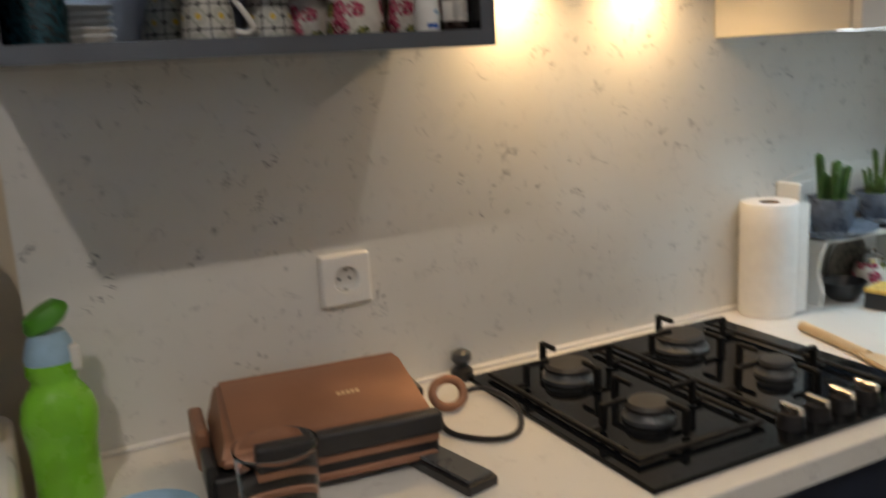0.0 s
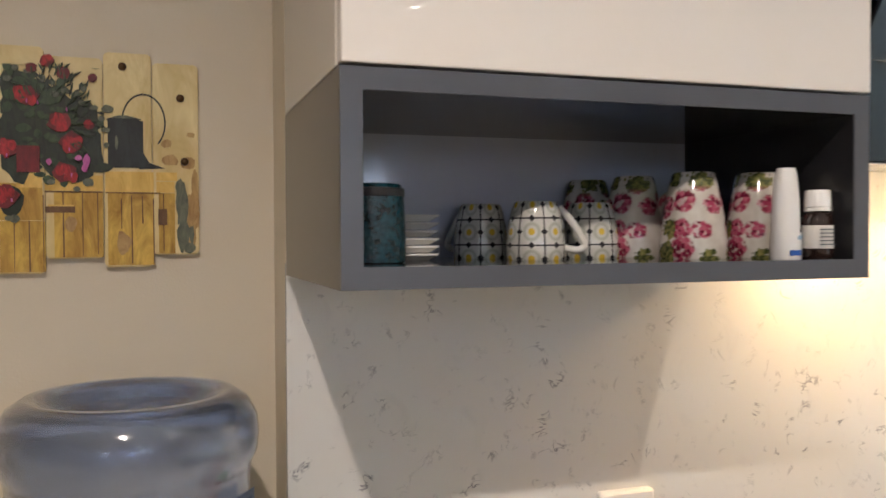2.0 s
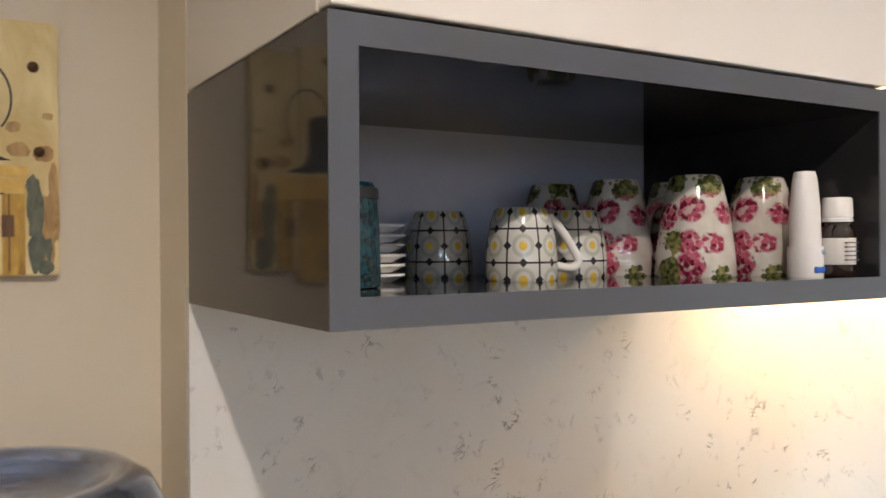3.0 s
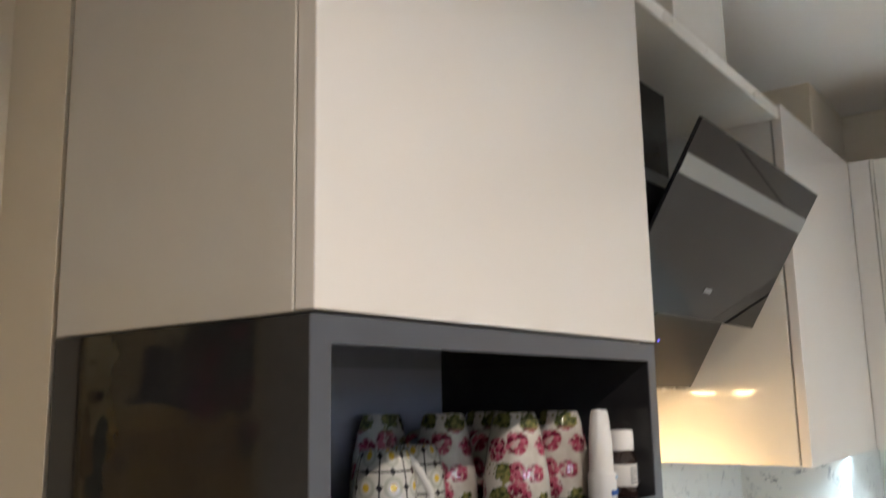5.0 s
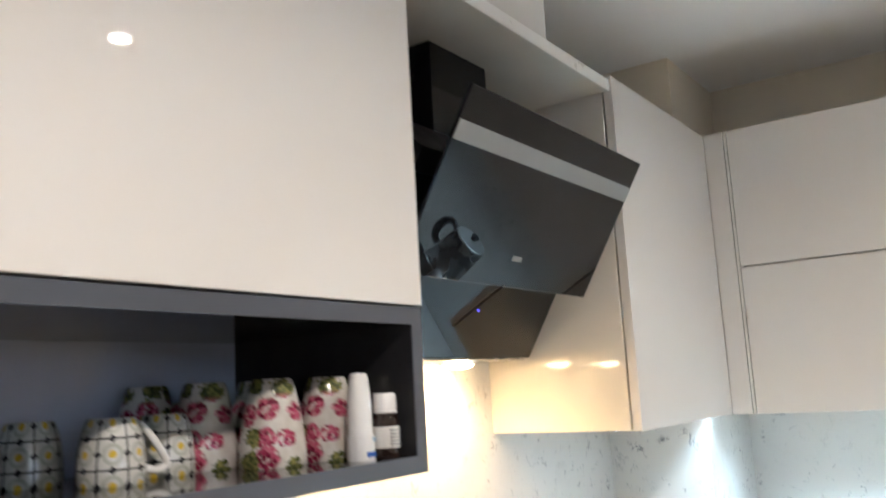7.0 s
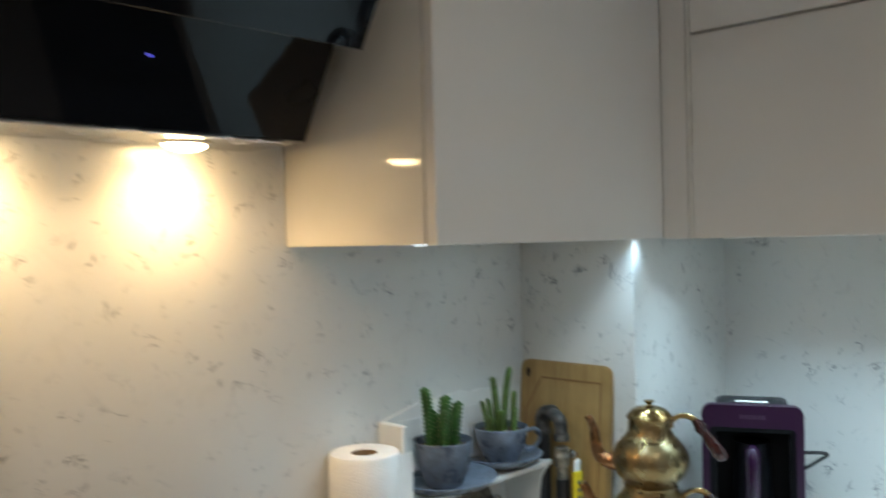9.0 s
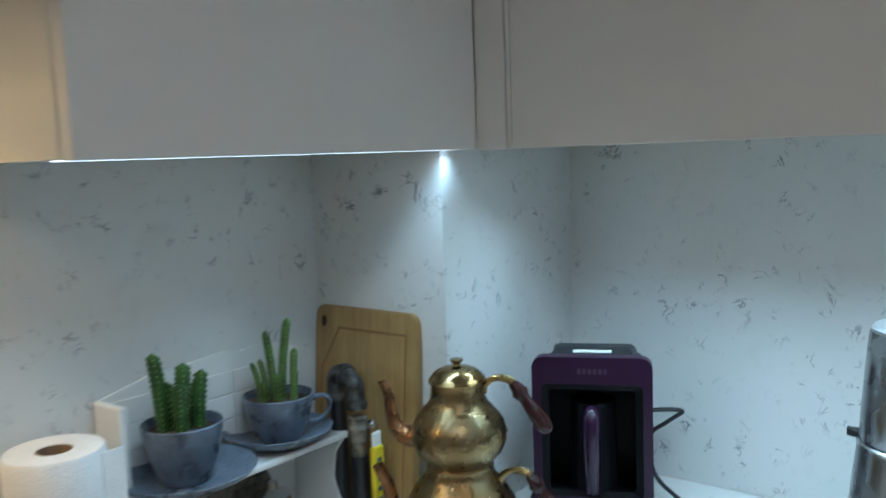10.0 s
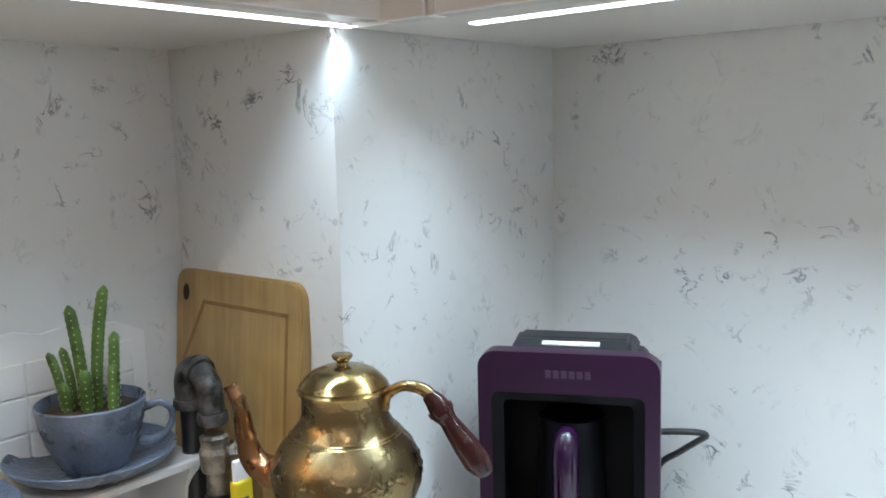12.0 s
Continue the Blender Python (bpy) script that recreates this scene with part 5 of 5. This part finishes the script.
def gas_pipes():
    ob = thing("gas_pipe", "blackened gas pipe with elbows and a yellow valve", "gas pipe", (1.856, -0.135, TOP))
    part("rear_pipe", tube([(0, 0.036, 0.0), (0, 0.036, 0.12), (0, 0.036, 0.212)], 0.0125, 20, 3), M_black, ob, smooth=True)
    part("front_pipe", tube([(-0.006, -0.012, 0.0), (-0.006, -0.012, 0.10), (-0.006, -0.012, 0.18)], 0.0115, 20, 3), M_pipegrey, ob, smooth=True)
    part("pipe_sleeve", tube([(-0.006, -0.012, 0.0), (-0.006, -0.012, 0.06), (-0.006, -0.012, 0.118)], [0.0140, 0.0145, 0.0135], 20, 3), M_black, ob, "black pipe sleeve", smooth=True)
    part("elbow", tube([(0, 0.038, 0.205), (0, 0.038, 0.226), (0, 0.032, 0.238), (0, 0.018, 0.242)], [0.0148, 0.0152, 0.0152, 0.0150], 20, 6), M_pipe, ob, "worn black elbow", smooth=True)
    part("elbow", tube([(-0.001, 0.013, 0.239), (-0.005, 0.000, 0.236), (-0.007, -0.010, 0.226), (-0.007, -0.012, 0.200)], [0.0130, 0.0132, 0.0132, 0.0128], 20, 6), M_pipe, ob, "worn black elbow", smooth=True)
    part("joint_ring", tube([(0, 0.020, 0.2420), (-0.001, 0.0125, 0.2395)], [0.0166, 0.0160], 20, 2), M_pipe, ob, smooth=True)
    part("collar", lathe([(0.0125, 0.198), (0.0170, 0.198), (0.0178, 0.202), (0.0170, 0.208), (0.0125, 0.208)], 24, 0, 0.038), M_pipe, ob, smooth=True)
    part("collar", lathe([(0.0115, 0.192), (0.0150, 0.192), (0.0162, 0.197), (0.0150, 0.204), (0.0115, 0.204)], 24, -0.007, -0.012), M_pipe, ob, smooth=True)
    valve = part("valve_body", lathe([(0.011, 0.140), (0.0155, 0.143), (0.0165, 0.162), (0.014, 0.168), (0.015, 0.178), (0.0115, 0.181)], 8, -0.007, -0.012), M_pipegrey, ob, "dull steel valve body")
    bm = lathe([(0, 0.0), (0.009, 0.0), (0.009, 0.008), (0.005, 0.010), (0.005, 0.014), (0, 0.014)], 6)
    bmesh.ops.rotate(bm, verts=bm.verts[:], cent=(0, 0, 0), matrix=Matrix.Rotation(radians(90), 3, "X") @ Matrix.Rotation(radians(30), 3, "Z"))
    bmesh.ops.translate(bm, verts=bm.verts[:], vec=(0.003, -0.026, 0.166))
    part("nut", bm, M_steel, valve)
    part("lever", box(-0.008, 0.012, -0.043, -0.038, 0.116, 0.158, 0.002, 1), M_white, valve, "white lever")
    grip = part("lever_grip", box(-0.010, 0.014, -0.045, -0.036, 0.055, 0.136, 0.003, 2), M_yellow, valve, "yellow lever grip")
    for k in range(4):
        part("print_bar", box(-0.003, 0.007, -0.0456, -0.0448, 0.066 + 0.015 * k, 0.073 + 0.015 * k), M_darkprint, valve)


gas_pipes()


def teapot():
    ob = thing("double_teapot", "engraved brass double teapot with wooden handles", "teapot", (1.856, -0.336, TOP), -64)
    lower = part("lower_pot", lathe([(0, 0), (0.060, 0.0), (0.064, 0.006), (0.061, 0.012), (0.070, 0.028), (0.079, 0.050), (0.081, 0.066), (0.077, 0.088), (0.064, 0.110), (0.052, 0.124), (0.047, 0.134),
                                     (0.048, 0.140), (0.045, 0.143), (0, 0.143)], 64), M_brass, ob, smooth=True)
    upper = part("upper_pot", lathe([(0.044, 0.141), (0.046, 0.145), (0.051, 0.150), (0.060, 0.160), (0.0660, 0.174), (0.0672, 0.186), (0.0650, 0.198), (0.0590, 0.210), (0.0500, 0.220), (0.0430, 0.228),
                                     (0.0390, 0.236), (0.0376, 0.244), (0.0374, 0.256), (0.0390, 0.2585), (0, 0.2585)], 64), M_brass, ob, "engraved brass upper pot", smooth=True)
    lid = part("lid", lathe([(0.0375, 0.2575), (0.0402, 0.2582), (0.0408, 0.2605), (0.0392, 0.2625), (0.0392, 0.2640), (0.0370, 0.2660), (0.0345, 0.2695), (0.0290, 0.2745), (0.0200, 0.2785), (0.0100, 0.2805), (0.0062, 0.281), (0, 0.281)], 52),
               M_brassplain, ob, "polished domed lid", smooth=True)
    part("lid_knob", lathe([(0.0058, 0.280), (0.0048, 0.2835), (0.0080, 0.2865), (0.0094, 0.2890), (0.0088, 0.2905), (0.0, 0.2912)], 24), M_brassplain, lid, smooth=True)
    for z, r in ((0.2205, 0.0496), (0.2228, 0.0476)):
        part("neck_ring", lathe([(r - 0.001, z - 0.001), (r + 0.0008, z), (r - 0.001, z + 0.001)], 52), M_brassplain, upper, smooth=True)
    # embossed rosettes round the belly
    rosette = bmesh.new()
    for k in range(11):
        a = 2 * math.pi * k / 11
        for q in range(6):
            b = 2 * math.pi * q / 6
            c = Vector((0.0672 * math.cos(a), 0.0672 * math.sin(a), 0.186)) + 0.009 * (math.cos(b) * Vector((-math.sin(a), math.cos(a), 0)) + math.sin(b) * Vector((0, 0, 1)))
            n = Vector((math.cos(a), math.sin(a), 0))
            c = c - n * (abs(math.sin(b)) * 0.0012 + abs(math.cos(b)) * 0.0006)
            petal = bmesh.ops.create_icosphere(rosette, subdivisions=1, radius=0.0034)["verts"]
            for v in petal:
                v.co = c + (v.co - n * (0.72 * v.co.dot(n)))
    tagged(part("embossing", rosette, M_brass, upper, "embossed rosettes", smooth=True), kind="stuff")
    part("spout", tube([(-0.052, 0, 0.180), (-0.074, 0, 0.178), (-0.091, 0, 0.190), (-0.097, 0, 0.214), (-0.101, 0, 0.240), (-0.110, 0, 0.258)], [0.019, 0.0148, 0.0118, 0.0092, 0.0074, 0.0064], 18, 8), M_coppersp, upper, "copper-toned curved spout", smooth=True)
    part("spout", tube([(-0.066, 0, 0.055), (-0.090, 0, 0.060), (-0.102, 0, 0.082), (-0.108, 0, 0.108), (-0.122, 0, 0.134)], [0.018, 0.014, 0.011, 0.009, 0.008], 16, 8), M_coppersp, lower, "copper-toned curved spout", smooth=True)
    for pot, x, z in ((upper, 0.036, 0.243), (lower, 0.056, 0.112)):
        part("handle_bracket", tube([(x, 0, z), (x + 0.003, 0, z + 0.012), (x + 0.018, 0, z + 0.021), (x + 0.036, 0, z + 0.019), (x + 0.046, 0, z + 0.010)], [0.0055, 0.005, 0.0046, 0.0056, 0.0062], 12, 6), M_brassplain, pot, smooth=True)
        grip = part("handle_grip", tube([(x + 0.040, 0, z + 0.015), (x + 0.047, 0, z + 0.008), (x + 0.053, 0, z - 0.001), (x + 0.058, 0, z - 0.008), (x + 0.072, 0, z - 0.028), (x + 0.082, 0, z - 0.042), (x + 0.089, 0, z - 0.051), (x + 0.091, 0, z - 0.054)], [0.0062, 0.0092, 0.0106, 0.0080, 0.0112, 0.0122, 0.0085, 0.003], 16, 8), M_redwood, pot, "dark red turned wooden grip", smooth=True)
        part("grip_ring", tube([(x + 0.0500, 0, z + 0.0035), (x + 0.0525, 0, z - 0.0005)], [0.0116, 0.0116], 16, 2), M_redwood, grip, smooth=True)


teapot()


def coffee_maker():
    ob = thing("coffee_maker", "purple plastic coffee maker with a small pot inside", "coffee maker", (2.076, -0.427, TOP), 24.5)
    w, h = 0.092, 0.256
    z0 = 0.0
    # front ring round the niche
    outer = rounded(-w, w, z0, h, 0.018)
    inner = rounded(-w + 0.015, w - 0.015, 0.034, h - 0.043, 0.008)
    bm = bmesh.new()
    loops = []
    for pts, x in ((outer, 0.0), (inner, 0.0), (inner, 0.022), (outer, 0.022)):
        loops.append([bm.verts.new((x, u, v)) for u, v in pts])
    for a, b in ((0, 1), (1, 2), (2, 3), (3, 0)):
        for k in range(len(outer)):
            q = (k + 1) % len(outer)
            bm.faces.new((loops[a][k], loops[a][q], loops[b][q], loops[b][k]))
    bmesh.ops.recalc_face_normals(bm, faces=bm.faces[:])
    face = part("front_frame", bm, M_purple, ob, "purple front frame")
    # black bezel and niche
    part("niche", box(0.074, 0.080, -w + 0.010, w - 0.010, 0.030, h - 0.030), M_niche, ob, "black niche")
    for a, b, c, e in ((-w + 0.004, -w + 0.018, 0.020, h - 0.020), (w - 0.018, w - 0.004, 0.020, h - 0.020)):
        part("niche_wall", box(0.022, 0.074, a, b, c, e), M_niche, ob)
    part("niche_floor", box(0.022, 0.074, -w + 0.018, w - 0.018, 0.020, 0.034), M_niche, ob)
    part("niche_roof", box(0.022, 0.074, -w + 0.018, w - 0.018, h - 0.043, h - 0.020), M_niche, ob)
    rim_o, rim_i = rounded(-w + 0.0145, w - 0.0145, 0.0335, h - 0.0425, 0.008), rounded(-w + 0.026, w - 0.026, 0.042, h - 0.052, 0.006)
    bm = bmesh.new()
    loops = []
    for pts, x in ((rim_o, -0.001), (rim_i, 0.004), (rim_i, 0.010), (rim_o, 0.010)):
        loops.append([bm.verts.new((x, u, v)) for u, v in pts])
    for a, b in ((0, 1), (1, 2), (2, 3), (3, 0)):
        for k in range(len(rim_o)):
            q = (k + 1) % len(rim_o)
            bm.faces.new((loops[a][k], loops[a][q], loops[b][q], loops[b][k]))
    bmesh.ops.recalc_face_normals(bm, faces=bm.faces[:])
    part("bezel", bm, M_niche, ob, "black bezel")
    part("rear_housing", box(0.081, 0.128, -w + 0.014, w - 0.014, 0.0, h - 0.017, 0.012, 3), M_cover, ob, "dark grey housing")
    shell = [(0.022, h - 0.003), (0.055, h + 0.003), (0.095, h + 0.002), (0.110, h - 0.006), (0.110, h - 0.016), (0.022, h - 0.016)]
    bm = prism(shell, lambda u, v, q: (u, -w + 0.024 + q, v), 2 * w - 0.048)
    for v in bm.verts:
        if v.co.z > h - 0.004:
            v.co.y *= 0.90
    bmesh.ops.bevel(bm, geom=bm.edges[:], offset=0.0045, segments=3, affect="EDGES")
    top = part("top_cover", bm, M_cover, ob, "dark grey top cover")
    part("side_shell", box(0.0225, 0.081, -w + 0.0005, -w + 0.004, 0.006, h - 0.024, 0.001, 1), M_purple, ob)
    part("side_shell", box(0.0225, 0.081, w - 0.004, w - 0.0005, 0.006, h - 0.024, 0.001, 1), M_purple, ob)
    slope = lambda u, v, q: (u, v, h - 0.0022 + (u - 0.022) * 0.182 + q)
    # steel bar given plain white, so the colour holds its bright reflection
    part("button_bar", prism([(0.033, -0.030), (0.042, -0.030), (0.042, 0.030), (0.033, 0.030)], slope, 0.0012), M_plate, top, "steel button bar, whitened for its reflected light")
    bm = bmesh.new()
    for k in range(6):
        add_box(bm, -0.0006, 0.0006, -0.024 + 0.008 * k, -0.0185 + 0.008 * k, h - 0.026, h - 0.018)
    part("badge", bm, M_script, face, "faint pale badge")
    part("small_badge", box(-0.0008, 0.0, -0.014, 0.014, 0.017, 0.023), M_steel, face)
    # coffee pot in the niche
    pot = part("coffee_pot", lathe([(0, 0.042), (0.036, 0.042), (0.037, 0.060), (0.034, 0.120), (0.032, 0.168), (0.034, 0.182), (0.031, 0.181), (0.0, 0.172)], 32, 0.036, 0.0), M_niche, ob, "black coffee pot", smooth=True)
    part("pot_handle", tube([(0.006, 0, 0.170), (-0.004, 0, 0.167), (-0.011, 0, 0.150), (-0.011, 0, 0.100), (-0.004, 0, 0.045)], [0.010, 0.0135, 0.0140, 0.0140, 0.012], 14, 6), M_purplegloss, pot, "glossy purple pot handle", smooth=True)
    part("cord", tube([(0.085, -w + 0.012, 0.150), (0.085, -w - 0.020, 0.1525), (0.085, -w - 0.040, 0.1525), (0.085, -w - 0.046, 0.150), (0.085, -w - 0.042, 0.146), (0.086, -w - 0.020, 0.130), (0.090, -w + 0.004, 0.108), (0.100, -w + 0.004, 0.060), (0.090, -w - 0.010, 0.030), (0.06, -w - 0.045, 0.008), (0.0, -w - 0.06, 0.005), (-0.06, -w - 0.02, 0.005)], 0.0036, 10, 8), M_black, ob, "black cord", smooth=True)


coffee_maker()


def teapot_cord():
    ob = thing("power_cord", "black power cord lying behind the teapot", "power cord", (2.02, -0.36, TOP))
    part("cord", tube([(0.10, 0.05, 0.030), (0.03, 0.03, 0.012), (-0.03, -0.03, 0.006), (0.0, -0.09, 0.005), (0.08, -0.16, 0.005), (0.17, -0.17, 0.005)], 0.0038, 10, 8), M_black, ob, smooth=True)
    part("plug", tube([(-0.055, 0.02, 0.018), (-0.03, -0.022, 0.010)], [0.010, 0.007], 12, 4), M_black, ob, smooth=True)


teapot_cord()


def steel_kettle():
    ob = thing("double_kettle", "brushed steel double kettle with black loop handles", "kettle", (2.026, -0.888, TOP))
    part("base", lathe([(0, 0), (0.094, 0.0), (0.096, 0.006), (0.091, 0.016), (0, 0.016)], 44), M_black, ob, "black base", smooth=True)
    lower = part("lower_pot", lathe([(0.086, 0.016), (0.0905, 0.022), (0.0890, 0.060), (0.0845, 0.110), (0.0770, 0.180), (0.0728, 0.214), (0, 0.214)], 56), M_kettle, ob, smooth=True)
    part("rim", lathe([(0.0722, 0.2135), (0.0734, 0.2150), (0.0734, 0.2180), (0.0710, 0.2198)], 56), M_steel, lower, "bright rolled rim", smooth=True)
    upper = part("upper_pot", lathe([(0.0690, 0.2195), (0.0705, 0.2240), (0.0690, 0.2600), (0.0650, 0.3100), (0.0612, 0.3480), (0.0600, 0.3505), (0, 0.3505)], 56), M_kettle, ob, smooth=True)
    lid = part("lid", lathe([(0.0590, 0.3500), (0.0595, 0.3540), (0.0560, 0.3575), (0.0300, 0.3600), (0.0, 0.3605)], 48), M_edgechrome, ob, "pale satin steel lid", smooth=True)
    part("lid_knob", lathe([(0, 0.3595), (0.010, 0.3600), (0.0085, 0.3660), (0.0150, 0.3720), (0.0120, 0.3780), (0, 0.3790)], 24), M_black, lid, smooth=True)
    beak = [(-0.011, 0.000), (0.011, 0.000), (0.004, 0.015), (-0.004, 0.015)]
    part("pouring_lip", prism(beak, lambda u, v, w: (u, 0.0700 + v, 0.2160 + w * (0.7 + 20 * v)), 0.009), M_black, lower, "short dark pouring lip")
    for pot, r, z in ((lower, 0.080, 0.085), (upper, 0.064, 0.240)):
        loop = tube([(0, -r + 0.004, z + 0.088), (0, -r - 0.030, z + 0.094), (0, -r - 0.052, z + 0.076), (0, -r - 0.056, z + 0.040), (0, -r - 0.040, z + 0.010), (0, -r - 0.004, z + 0.004)],
                    [0.008, 0.0095, 0.0105, 0.0105, 0.0095, 0.008], 14, 6, flat=1.3)
        part("loop_handle", loop, M_black, pot, "black loop handle", smooth=True)


steel_kettle()
